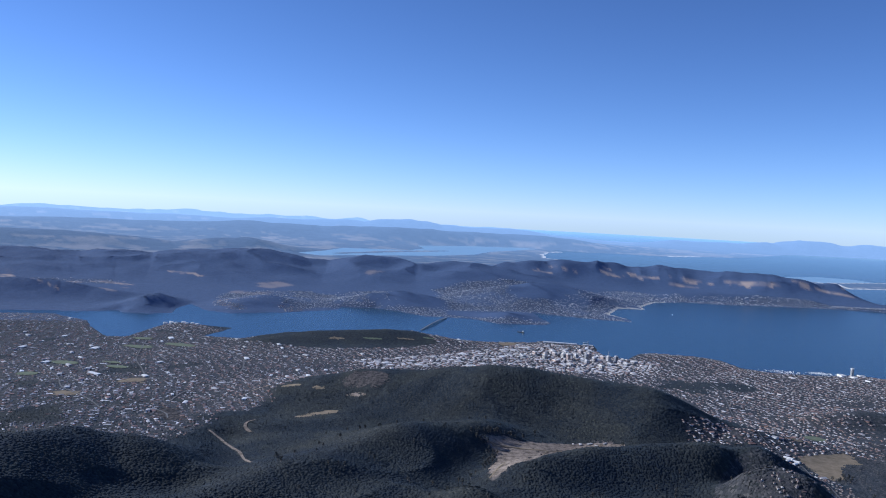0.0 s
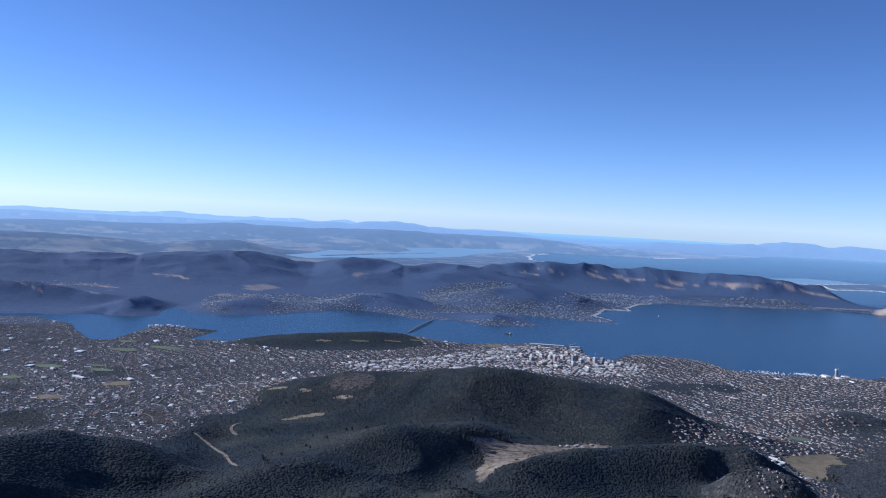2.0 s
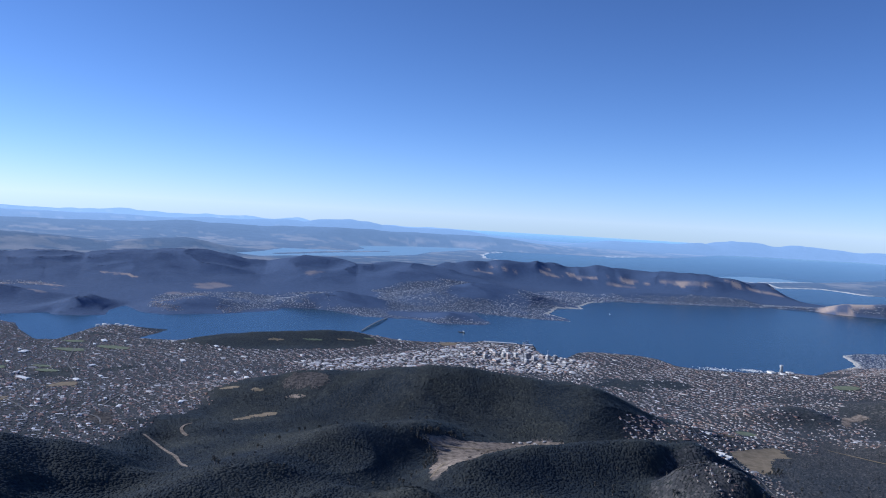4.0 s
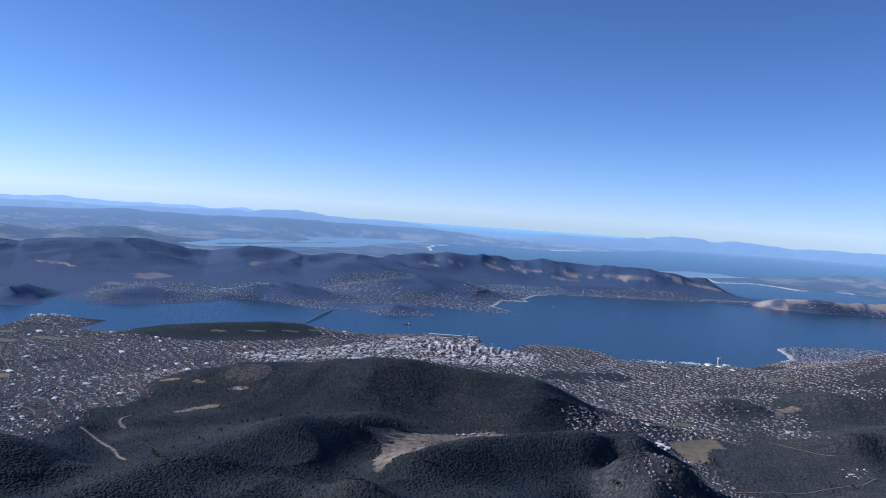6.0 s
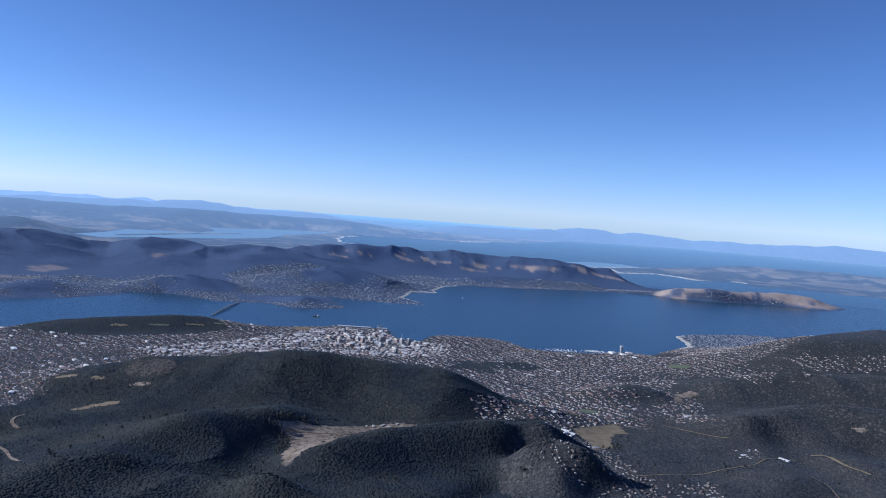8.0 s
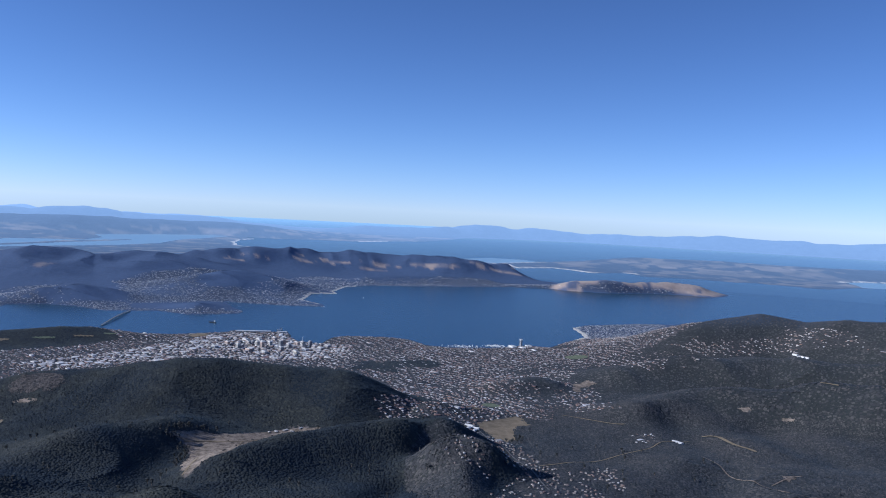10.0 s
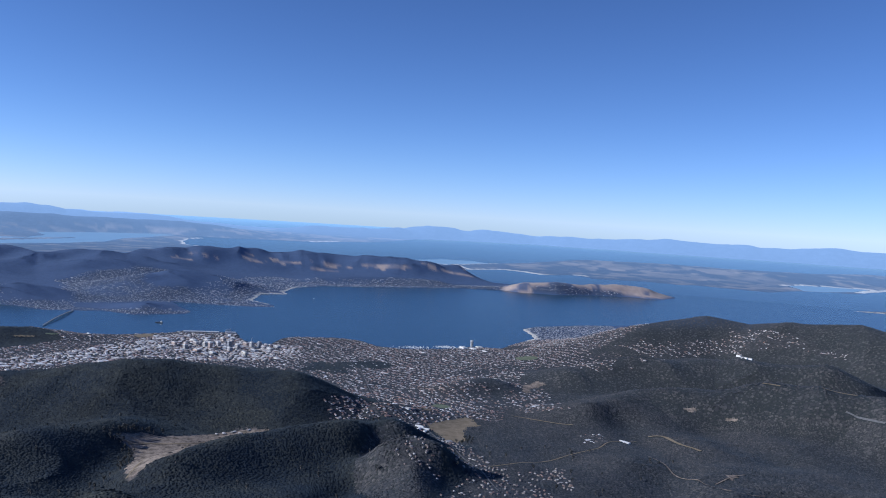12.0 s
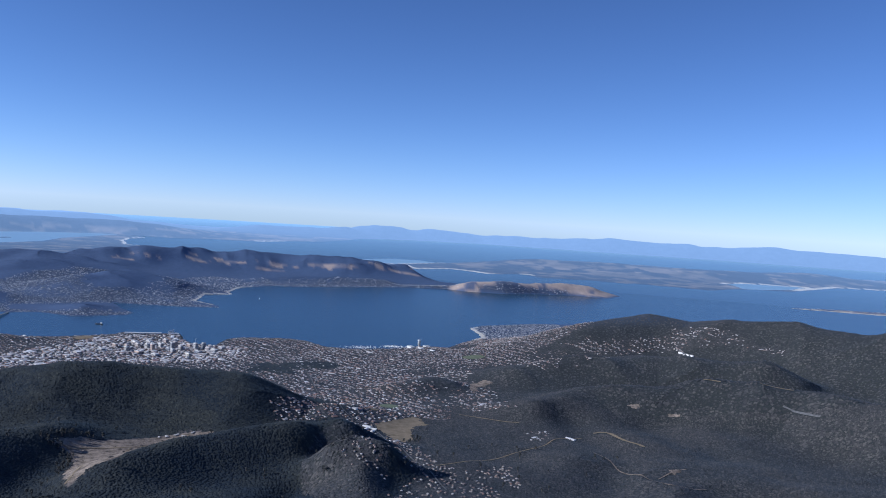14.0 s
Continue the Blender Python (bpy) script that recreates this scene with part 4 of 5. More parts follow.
def lay(name, ring, material, label, category, cell, wobble):
    xs, ys = [q[0] for q in ring], [q[1] for q in ring]
    gx, gy = np.meshgrid(np.arange(min(xs) - cell, max(xs) + cell * 2, cell), np.arange(min(ys) - cell, max(ys) + cell * 2, cell))
    ny, nx = gx.shape
    i = (np.arange(ny - 1)[:, None] * nx + np.arange(nx - 1)[None]).ravel()
    cx, cy = gx.ravel()[i] + cell / 2, gy.ravel()[i] + cell / 2
    i = i[edge_distance(cx, cy, ring) + (.004 + 1.1 * wobble) * (rough_noise(cx, cy, .05, 95) - .5) * 2 > 0]
    f = np.stack([i, i + 1, i + nx + 1, i + nx], -1)
    used, f = np.unique(f, return_inverse=True)
    x, y = gx.ravel()[used], gy.ravel()[used]
    h, _ = relief(x, y)
    lift = .0012 + .00035 * np.hypot(x, y) * (cell > .01) + .018 * (cell > .03)
    return tagged(sheet(name, np.stack([x, y, h + lift], -1) * K, f.reshape(-1, 4), material, smooth=True), label, category)


def ribbon(name, line, width, material, label):
    pts = []
    pad = [line[0], *line, line[-1]]
    for p0, p1, p2, p3 in zip(pad, pad[1:], pad[2:], pad[3:]):
        p0, p1, p2, p3 = (np.array(q) for q in (p0, p1, p2, p3))
        n = max(2, int(np.linalg.norm(p2 - p1) / .012))
        for t in np.arange(n) / n:
            pts.append(.5 * (2 * p1 + (p2 - p0) * t + (2 * p0 - 5 * p1 + 4 * p2 - p3) * t * t + (3 * p1 - p0 - 3 * p2 + p3) * t ** 3))
    pts = np.array(pts + [np.array(line[-1])])
    d = np.gradient(pts, axis=0)
    side = np.stack([-d[:, 1], d[:, 0]], -1) / (np.linalg.norm(d, axis=1)[:, None] + 1e-9)
    w = width / 2000 * (.75 + .5 * value_noise(np.arange(len(pts)) / 4.0, np.zeros(len(pts)), 97))[:, None]
    v = np.concatenate([pts + side * w, pts - side * w])
    h, _ = relief(v[:, 0], v[:, 1])
    n = len(pts)
    k = np.arange(n - 1)
    z = h + .0016 + .0003 * np.hypot(v[:, 0], v[:, 1])
    return tagged(sheet(name, np.stack([v[:, 0], v[:, 1], z], -1) * K, np.stack([k + n, k + n + 1, k + 1, k], -1), material, smooth=True), label, "road", kind="structure")


for name, ring, material, label, category, cell, wobble in PATCHES:
    lay(name, ring, material, label, category, cell, wobble)
for name, line, width, material, label in TRACKS:
    ribbon(name, line, width, material, label)


def open_ground(x, y):
    """True where no tree and no house may stand."""
    k = np.zeros(x.shape, bool)
    for _, ring, *_ in PATCHES:
        k |= edge_distance(x, y, ring) + .05 * (rough_noise(x, y, .03, 93) - .5) > .004
    for _, line, width, *_ in TRACKS:
        k |= line_distance(x, y, line) < width / 2000 + .006
    return k


# ---- woods ----
def many(name, shapes, x, y, z, size, tall, turn, material, label, category, slope=None):
    """Copies of a few small shapes, joined into one mesh."""
    verts, faces, owner, base = [], [], [], 0
    pick = np.random.randint(0, len(shapes), len(x))
    for n, (sv, sf) in enumerate(shapes):
        k = np.flatnonzero(pick == n)
        c, d = np.cos(turn[k])[:, None], np.sin(turn[k])[:, None]
        px, py = sv[None, :, 0] * size[k][:, None], sv[None, :, 1] * size[k][:, None]
        v = np.stack([px * c - py * d + x[k][:, None] * K, px * d + py * c + y[k][:, None] * K, sv[None, :, 2] * tall[k][:, None] + z[k][:, None] * K], -1)
        if slope is not None:
            up = slope[k]
            v[:, :, 2] -= ((v[:, :, 0] - x[k][:, None] * K) * up[:, :1] + (v[:, :, 1] - y[k][:, None] * K) * up[:, 1:2]) / up[:, 2:3]
        verts.append(v.reshape(-1, 3))
        faces.append((np.arange(len(k))[:, None, None] * len(sv) + sf[None] + base).reshape(-1, sf.shape[1]))
        owner.append(np.repeat(k, len(sv)))
        base += len(k) * len(sv)
    ob = tagged(sheet(name, np.concatenate(verts), np.concatenate(faces), material, smooth=slope is not None), label, category, kind="stuff")
    if slope is not None:
        ob.data.attributes.new("slope", "FLOAT_VECTOR", "POINT").data.foreach_set("vector", slope[np.concatenate(owner)].astype(np.float32).ravel())
    return ob


def crown_shape(rng, n=4):
    a = np.arange(n) * 2 * np.pi / n
    low = np.stack([np.cos(a) * rng.uniform(.95, 1.3, n), np.sin(a) * rng.uniform(.95, 1.3, n), rng.uniform(-.45, -.2, n)], -1)
    high = np.stack([np.cos(a + np.pi / n) * rng.uniform(.45, .7, n), np.sin(a + np.pi / n) * rng.uniform(.45, .7, n), rng.uniform(.45, .8, n)], -1)
    top = np.array([[rng.uniform(-.25, .25), rng.uniform(-.25, .25), rng.uniform(.95, 1.2)]])
    f = []
    for k in range(n):
        m = (k + 1) % n
        f += [(k, m, n + k), (m, n + m, n + k), (n + k, n + m, 2 * n)]
    return np.concatenate([low, high, top]), np.array(f)


def ground_normal(x, y, h):
    e = .03
    n = np.stack([(h - relief(x + e, y)[0]) / e, (h - relief(x, y + e)[0]) / e, np.ones(x.size)], -1)
    return n / np.linalg.norm(n, axis=1)[:, None]


def spread(r0, r1, step, seed):
    """Jittered places in the stretch of country between two distances from the lookout."""
    rng = np.random.default_rng(seed)
    gx, gy = np.meshgrid(np.arange(0, r1, step), np.arange(-r1 * .7, r1 * .8, step))
    x, y = gx.ravel() + rng.uniform(-.65, .65, gx.size) * step, gy.ravel() + rng.uniform(-.65, .65, gx.size) * step
    r, b = np.hypot(x, y), np.degrees(np.arctan2(x, y))
    k = (r >= r0) & (r < r1) & (b > 40) & (b < 129.5)
    return x[k], y[k], rng


clumps = []
for n in range(8):
    rng = np.random.default_rng(60 + n)
    a = np.arange(4) * np.pi / 2
    foot = np.stack([np.cos(a) * rng.uniform(.7, 1.2, 4), np.sin(a) * rng.uniform(.7, 1.2, 4), rng.uniform(-.2, 0, 4)], -1)
    clumps.append((np.concatenate([foot, [(rng.uniform(-.3, .3), rng.uniform(-.3, .3), 1)]]), np.array([(0, 1, 4), (1, 2, 4), (2, 3, 4), (3, 0, 4)])))
crowns = [crown_shape(np.random.default_rng(n), 3) for n in range(8)]
for label, r0, r1, step, wide in (("grey-green eucalypt forest over the steep foothills", 2.0, 3.7, .0095, 6.8), ("dark eucalypt forest on the rounded hills behind the town", 3.7, 5.2, .0102, 6.6), ("scattered garden trees and bush on the far suburbs", 5.2, 8.8, .0185, 8.5)):
    x, y, rng = spread(r0, r1, step, int(r0 * 10))
    h, s = relief(x, y)
    town, grass = town_share(x, y, s), grass_share(x, y, h, s)
    keep = (s > .02) & (grass < .3) & (rng.uniform(0, 1, x.size) > np.where(town > .6, np.where(np.hypot(x, y) < 5.2, .1, .2) + .62 * soft(rough_noise(x, y, .16, 75) - .45, .2), .08))
    keep &= ~open_ground(x, y)
    x, y, h, town = x[keep], y[keep], h[keep], town[keep]
    size = wide * M * rng.uniform(.75, 1.7, x.size) * (.75 + .5 * rough_noise(x, y, .12, 72)) * (1 - .25 * town)
    emergent = rng.uniform(0, 1, x.size) < .07
    size = np.where(emergent, size * .6, size)
    tall = M * np.where(emergent, rng.uniform(4, 7, x.size), rng.uniform(1.8, 3.6, x.size)) * (.9 if r0 < 3 else 1.9) * (1 - .45 * town) * (.7 + .6 * rough_noise(x, y, .35, 71))
    # southwards the browner canopy, paled for haze; elsewhere the one darkened for shade
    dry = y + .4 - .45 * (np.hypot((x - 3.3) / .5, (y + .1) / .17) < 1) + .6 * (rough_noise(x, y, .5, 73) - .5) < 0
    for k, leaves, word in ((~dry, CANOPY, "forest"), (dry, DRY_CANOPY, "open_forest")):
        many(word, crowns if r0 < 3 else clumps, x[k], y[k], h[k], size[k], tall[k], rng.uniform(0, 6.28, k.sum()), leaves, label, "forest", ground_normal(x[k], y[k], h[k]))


for label, r0, r1, step, wide in (("woodland on the hills across the water, blued for haze", 8.8, 13.0, .036, 16), ("distant dry woodland on the far bay hills, blued for haze", 13.0, 17.6, .042, 18)):
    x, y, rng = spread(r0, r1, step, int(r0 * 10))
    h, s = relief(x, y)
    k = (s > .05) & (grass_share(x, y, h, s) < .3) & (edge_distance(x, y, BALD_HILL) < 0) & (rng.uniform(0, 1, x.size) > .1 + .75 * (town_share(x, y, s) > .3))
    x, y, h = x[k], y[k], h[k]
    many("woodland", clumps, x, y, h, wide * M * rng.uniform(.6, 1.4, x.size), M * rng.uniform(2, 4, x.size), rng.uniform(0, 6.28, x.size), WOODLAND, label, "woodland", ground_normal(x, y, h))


# ---- suburbs: rows of houses along streets ----
def house_shapes():
    out_walls, out_roofs = [], []
    for w, d, e, r in ((1, .55, .55, .95), (1, .45, .6, 1.0), (.7, .6, .95, 1.35), (1.15, .5, .5, .85)):
        w2, d2 = w / 2, d / 2
        wv = np.array([(-w2, -d2, -.5), (w2, -d2, -.5), (w2, d2, -.5), (-w2, d2, -.5), (-w2, -d2, e), (w2, -d2, e), (w2, d2, e), (-w2, d2, e)])
        out_walls.append((wv, np.array([(0, 1, 5, 4), (1, 2, 6, 5), (2, 3, 7, 6), (3, 0, 4, 7)])))
        o = .06
        rv = np.array([(-w2 - o, -d2 - o, e - .03), (w2 + o, -d2 - o, e - .03), (w2 + o, d2 + o, e - .03), (-w2 - o, d2 + o, e - .03), (-w2 * .45, 0, r), (w2 * .45, 0, r)])
        out_roofs.append((rv, np.array([(0, 1, 5, 4), (2, 3, 4, 5), (1, 2, 5, 5), (3, 0, 4, 4)])))
    return out_walls, out_roofs


def as_triangles(shapes):
    out = []
    for v, f in shapes:
        t = [(a, b, c) for a, b, c, d in f] + [(a, c, d) for a, b, c, d in f if c != d]
        out.append((v, np.array(t)))
    return out


house_walls, house_roofs = (as_triangles(q) for q in house_shapes())


def street_lots(r0, r1, lot, row, seed):
    """House lots in rows along streets; every district of the town has its own direction."""
    rng = np.random.default_rng(seed)
    gx, gy = np.meshgrid(np.arange(1.5, r1 + 0.6, 0.7), np.arange(-5.0, 9.0, 0.7))
    seeds = np.stack([gx.ravel() + rng.uniform(-.3, .3, gx.size), gy.ravel() + rng.uniform(-.3, .3, gx.size)], -1)
    far = np.hypot(*seeds.T)
    seeds = seeds[(far > r0 - .8) & (far < r1 + .8)]
    out = []
    for n, (sx, sy) in enumerate(seeds):
        a = rng.uniform(-.4, .4) + .8
        u, v = np.meshgrid(np.arange(-.75, .75, lot), np.arange(-.75, .75, row))
        u = u + (np.arange(u.shape[0]) % 3)[:, None] * lot * .4
        v = v + np.where(np.arange(v.shape[0]) % 2 == 0, row * .22, -row * .22)[:, None]
        u, v = u.ravel() + rng.normal(0, lot * (.34 if r1 < 9 else .8), u.size), v.ravel() + rng.normal(0, row * (.24 if r1 < 9 else 1.0), u.size) + .02 * np.sin(u.ravel() * 9 + n)
        x, y = sx + u * math.cos(a) - v * math.sin(a), sy + u * math.sin(a) + v * math.cos(a)
        near = [q for q in seeds if 0 < math.hypot(q[0] - sx, q[1] - sy) < 1.6]
        k = np.ones(x.size, bool)
        mine = np.hypot(x - sx, y - sy)
        for qx, qy in near:
            k &= mine < np.hypot(x - qx, y - qy)
        r, b = np.hypot(x, y), np.degrees(np.arctan2(x, y))
        k &= (r >= r0) & (r < r1) & (b > 40) & (b < 130)
        out.append(np.stack([x[k], y[k], np.full(k.sum(), a)], -1))
    return np.concatenate(out), rng


def suburb(r0, r1, lot, row, seed, label, grow=1.0, density=0.75):
    lots, rng = street_lots(r0, r1, lot, row, seed)
    x, y, turn = lots.T
    h, s = relief(x, y)
    town = town_share(x, y, s) * (.1 + 2.5 * soft(rough_noise(x, y, .14, 75) - .44, .25) * rough_noise(x, y, .3, 87) + .7 * rough_noise(x, y, .07, 88))
    k = (s > .025) & (rng.uniform(0, 1, x.size) < town * density - .05) & ~open_ground(x, y)
    x, y, h, turn = x[k], y[k], h[k], turn[k]
    size = M * rng.uniform(10, 18, x.size) * grow * np.where(rng.uniform(0, 1, x.size) < .04, 2.2, 1)
    tall = M * rng.uniform(3.2, 5, x.size) * grow * (.65 if r0 > 8 else 1)
    turn = turn + np.where(rng.uniform(0, 1, x.size) < .35, np.pi / 2, 0) + rng.normal(0, .08, x.size)
    pale = rng.uniform(0, 1, x.size) < np.clip(1.0 - np.hypot(x - 6.9, y - .6) / 2.4, .28, .9) + 1.0 * (x > 8.8)
    for k, tone in ((pale, 0), (~pale, 1)):
        np.random.seed(seed)
        many("house_walls", house_walls, x[k], y[k], h[k], size[k], tall[k], turn[k], (SHORE_WALLS if r0 > 8 else WALLS, DIM_WALLS)[tone], label, "houses")
        np.random.seed(seed)
        many("house_roofs", house_roofs, x[k], y[k], h[k], size[k], tall[k], turn[k], (SHORE_ROOFS if r0 > 8 else ROOFS, DIM_ROOFS)[tone], label.replace("walls", "roofs"), "houses")


suburb(4.0, 5.6, .021, .034, 5, "painted walls of weatherboard and brick hillside houses", 1.0, 1.2)
suburb(5.6, 8.9, .024, .04, 6, "pale walls of close-set suburban houses", 1.0, 1.35)
suburb(8.9, 11.4, .023, .036, 7, "pale walls of houses on the far shore", 1.0, 2.2)
suburb(11.4, 16.5, .03, .046, 8, "pale walls of distant bayside houses", 1.2, 2.2)

# ---- the town centre: sheds and towers ----
rng = np.random.default_rng(11)
gx, gy = np.meshgrid(np.arange(5.6, 8.4, .034), np.arange(.5, 3.1, .04))
cx, cy = gx.ravel() + rng.uniform(-.013, .013, gx.size), gy.ravel() + rng.uniform(-.013, .013, gx.size)
ch, cs = relief(cx, cy)
k = (edge_distance(cx, cy, CENTRE) + .25 * (rough_noise(cx, cy, .25, 99) - .5) > 0) & (cs > .03) & (rng.uniform(0, 1, cx.size) < .62) & ~open_ground(cx, cy)
cx, cy, ch = cx[k], cy[k], ch[k]
block = np.array([(-.5, -.4, -.4), (.5, -.4, -.4), (.5, .4, -.4), (-.5, .4, -.4), (-.5, -.4, 1), (.5, -.4, 1), (.5, .4, 1), (-.5, .4, 1)])
sides = np.array([(0, 1, 5), (0, 5, 4), (1, 2, 6), (1, 6, 5), (2, 3, 7), (2, 7, 6), (3, 0, 4), (3, 4, 7)])
lid = block[4:] * np.array([1.03, 1.03, 1]) + np.array([0, 0, .04])
size, tall = M * rng.uniform(12, 30, cx.size) * np.where(rng.uniform(0, 1, cx.size) < .15, 1.9, 1), M * rng.uniform(4, 9, cx.size)
turn = .82 + rng.normal(0, .06, cx.size)
many("shop_walls", [(block, sides)], cx, cy, ch, size, tall, turn, WALLS, "pale walls of shops and warehouses near the harbour", "shops")
many("shop_roofs", [(lid, np.array([(0, 1, 2), (0, 2, 3)]))], cx, cy, ch, size, tall, turn, SHED_ROOFS, "white and grey sheet roofs of shops", "shops")

PLANT = painted("plant_room", [(0, (0.5, 0.5, 0.48)), (1, (0.7, 0.69, 0.66))], 0.7)


def tower_block(w, d, high, floors):
    ob = new("office_tower")
    z = high * M
    part("body", box_bm(w * M, d * M, -10 * M, z, bevel=.03), TOWER_WALLS, ob)
    step = high / (floors + 1)
    for n in range(floors):
        part("window_band", box_bm(w * M + .012, d * M + .012, (step * (n + .55)) * M, (step * (n + 1)) * M), GLASS, ob, "dark strip of windows")
    part("roof", box_bm(w * M * .92, d * M * .92, z - .02, z + .05), PLANT, ob)
    part("plant_room", box_bm(w * M * .4, d * M * .45, z + .05, z + 4 * M, w * M * .15, 0, bevel=.02), PLANT, ob)
    return ob


TOWER_KINDS = [tower_block(36, 28, 36, 4), tower_block(50, 26, 28, 3), tower_block(30, 28, 52, 6), tower_block(60, 36, 20, 2)]
TOWERS = [(7.22, 1.64, 0), (7.38, 1.59, 1), (7.2, 1.43, 2), (7.39, 1.4, 0), (7.43, 1.29, 2), (7.38, 1.11, 2), (7.42, 1.05, 2), (7.34, 1.0, 1), (7.29, .94, 3), (7.7, 1.42, 1),
          (7.61, 1.54, 3), (7.1, 1.25, 0), (7.0, 1.5, 3), (7.15, 1.05, 3), (7.28, 1.75, 1), (7.05, 1.8, 3), (7.5, 1.18, 1), (7.2, 1.3, 1), (7.33, 1.5, 0), (7.48, 1.48, 3),
          (6.9, 1.35, 3), (7.3, 1.22, 0), (7.12, 1.62, 0), (7.55, 1.65, 3), (6.95, 1.1, 1), (7.45, .9, 3), (7.36, 1.3, 2)]
for tx, ty, kind_of in TOWERS:
    got = copy_thing(TOWER_KINDS[kind_of], at_plan(tx, ty, 47))
    tagged(got, ("pale concrete office block with window strips", "broad grey office slab in the town centre", "tall cream tower with dark window strips", "low wide civic building with flat roof")[kind_of], "office building", "towers in the town centre")
for ob in TOWER_KINDS:
    for o in (*ob.children_recursive, ob):
        bpy.data.objects.remove(o)

# ---- the round hotel tower on the point ----
hotel = thing("hotel_tower", 8.11, -0.9, "tall white round hotel tower on the waterfront", "hotel")
part("tower", tube_bm(13 * M, 13 * M, -4 * M, 58 * M, sides=24), WHITE, hotel)
part("crown", tube_bm(16 * M, 16 * M, 58 * M, 66 * M, sides=24), WHITE, hotel, "overhanging round restaurant storey")
part("mast", tube_bm(1.2 * M, .5 * M, 66 * M, 78 * M, sides=8), CONCRETE, hotel)
for n in range(9):
    part("window_band", tube_bm(13.2 * M, 13.2 * M, (5 + n * 5.6) * M, (7.6 + n * 5.6) * M, sides=24), GLASS, hotel, "dark strip of windows")
for dx, dy, w, d, hh in ((-.05, .09, 90, 45, 14), (.03, -.07, 60, 50, 10), (-.12, .0, 70, 35, 8)):
    wing = thing("hotel_wing", 8.05 + dx, -.9 + dy, "low white flat-roofed hotel wing beside the tower", "hotel building", "hotel wings", 20)
    part("body", box_bm(w * M, d * M, -6 * M, hh * M, bevel=.03), WHITE, wing)
    part("roof", box_bm(w * M * 1.02, d * M * 1.02, hh * M, hh * M + .05), PLANT, wing)

# ---- the long bridge ----
BRIDGE_A, BRIDGE_B = Vector((8.12, 3.18)), Vector((9.3, 3.32))
bridge = tagged(new("road_bridge"), "long grey concrete road bridge on many piers", "bridge")
bridge.matrix_world = pose(BRIDGE_A.x * K, BRIDGE_A.y * K, 0, 0, 0, math.degrees(math.atan2(BRIDGE_B.y - BRIDGE_A.y, BRIDGE_B.x - BRIDGE_A.x)))
span = (BRIDGE_B - BRIDGE_A).length * K


def deck_height(k):
    return (9 + 12 * math.sin(math.pi * k) ** 1.3) * M


bm = bmesh.new()
rows = []
for n in range(33):
    k = n / 32
    z = deck_height(k)
    rows.append([bm.verts.new((k * span, yy, zz)) for yy, zz in ((-7 * M, z), (7 * M, z), (7 * M, z - 2 * M), (-7 * M, z - 2 * M))])
for a, b in zip(rows, rows[1:]):
    for q in range(4):
        bm.faces.new((a[q], a[(q + 1) % 4], b[(q + 1) % 4], b[q]))
part("deck", bm, CONCRETE, bridge)
for n in range(1, 21):
    k = n / 21
    part("pier", box_bm(2.2 * M, 7 * M, -1.0, deck_height(k) - 2.4 * M, k * span, 0, bevel=.03), CONCRETE, bridge)


# ---- single houses and gums in the near valley ----
def house_kind(w, d, eaves, ridge, chimney):
    ob = new("house")
    w, d, e, r = w * M, d * M, eaves * M, ridge * M
    part("body", box_bm(w, d, -3 * M, e, bevel=.012), WALLS_EACH, ob)
    bm = bmesh.new()
    o = .05
    lo = [bm.verts.new(q) for q in ((-w / 2 - o, -d / 2 - o, e), (w / 2 + o, -d / 2 - o, e), (w / 2 + o, d / 2 + o, e), (-w / 2 - o, d / 2 + o, e))]
    hi = [bm.verts.new((-w * .28, 0, r)), bm.verts.new((w * .28, 0, r))]
    for q in ((lo[0], lo[1], hi[1], hi[0]), (lo[2], lo[3], hi[0], hi[1]), (lo[1], lo[2], hi[1]), (lo[3], lo[0], hi[0]), tuple(reversed(lo))):
        bm.faces.new(q)
    part("roof", bm, ROOFS_EACH, ob)
    for k in (-.28, .28):
        part("window", box_bm(w * .16, .02, e * .35, e * .75, k * w, -d / 2 - .006), GLASS, ob)
        part("window", box_bm(.02, d * .2, e * .35, e * .75, -w / 2 - .006, k * d), GLASS, ob)
    if chimney:
        part("chimney", box_bm(.08, .08, e, r + 1.2 * M, w * .2, d * .12), CONCRETE, ob)
    return ob


HOUSE_LABELS = ("long low weatherboard house with hipped roof", "square brick house with chimney and hipped roof", "two-storey painted house with steep roof", "wide modern house with shallow sheet roof")
HOUSE_KINDS = [house_kind(13, 8, 3, 5.4, False), house_kind(10, 9, 3.2, 6, True), house_kind(8, 8, 5.4, 8, True), house_kind(15, 8, 3.6, 5, False)]
lots, rng = street_lots(2.9, 4.0, .021, .034, 15)
x, y, turn = lots.T
h, s = relief(x, y)
k = np.flatnonzero((rng.uniform(0, 1, x.size) < town_share(x, y, s) * (.75 + .6 * soft(rough_noise(x, y, .16, 75) - .45, .2)) - .05) & ~open_ground(x, y))
k = rng.permutation(k)[:470]
for n in k:
    kind_of = int(rng.integers(0, 4))
    got = copy_thing(HOUSE_KINDS[kind_of], pose(x[n] * K, y[n] * K, h[n] * K, 0, 0, math.degrees(turn[n]) + rng.normal(0, 4) + 90 * (rng.uniform() < .35)) @ Matrix.Scale(.85, 4))
    tagged(got, HOUSE_LABELS[kind_of], "house", "houses in the near valley")
for ob in HOUSE_KINDS:
    for o in (*ob.children_recursive, ob):
        bpy.data.objects.remove(o)


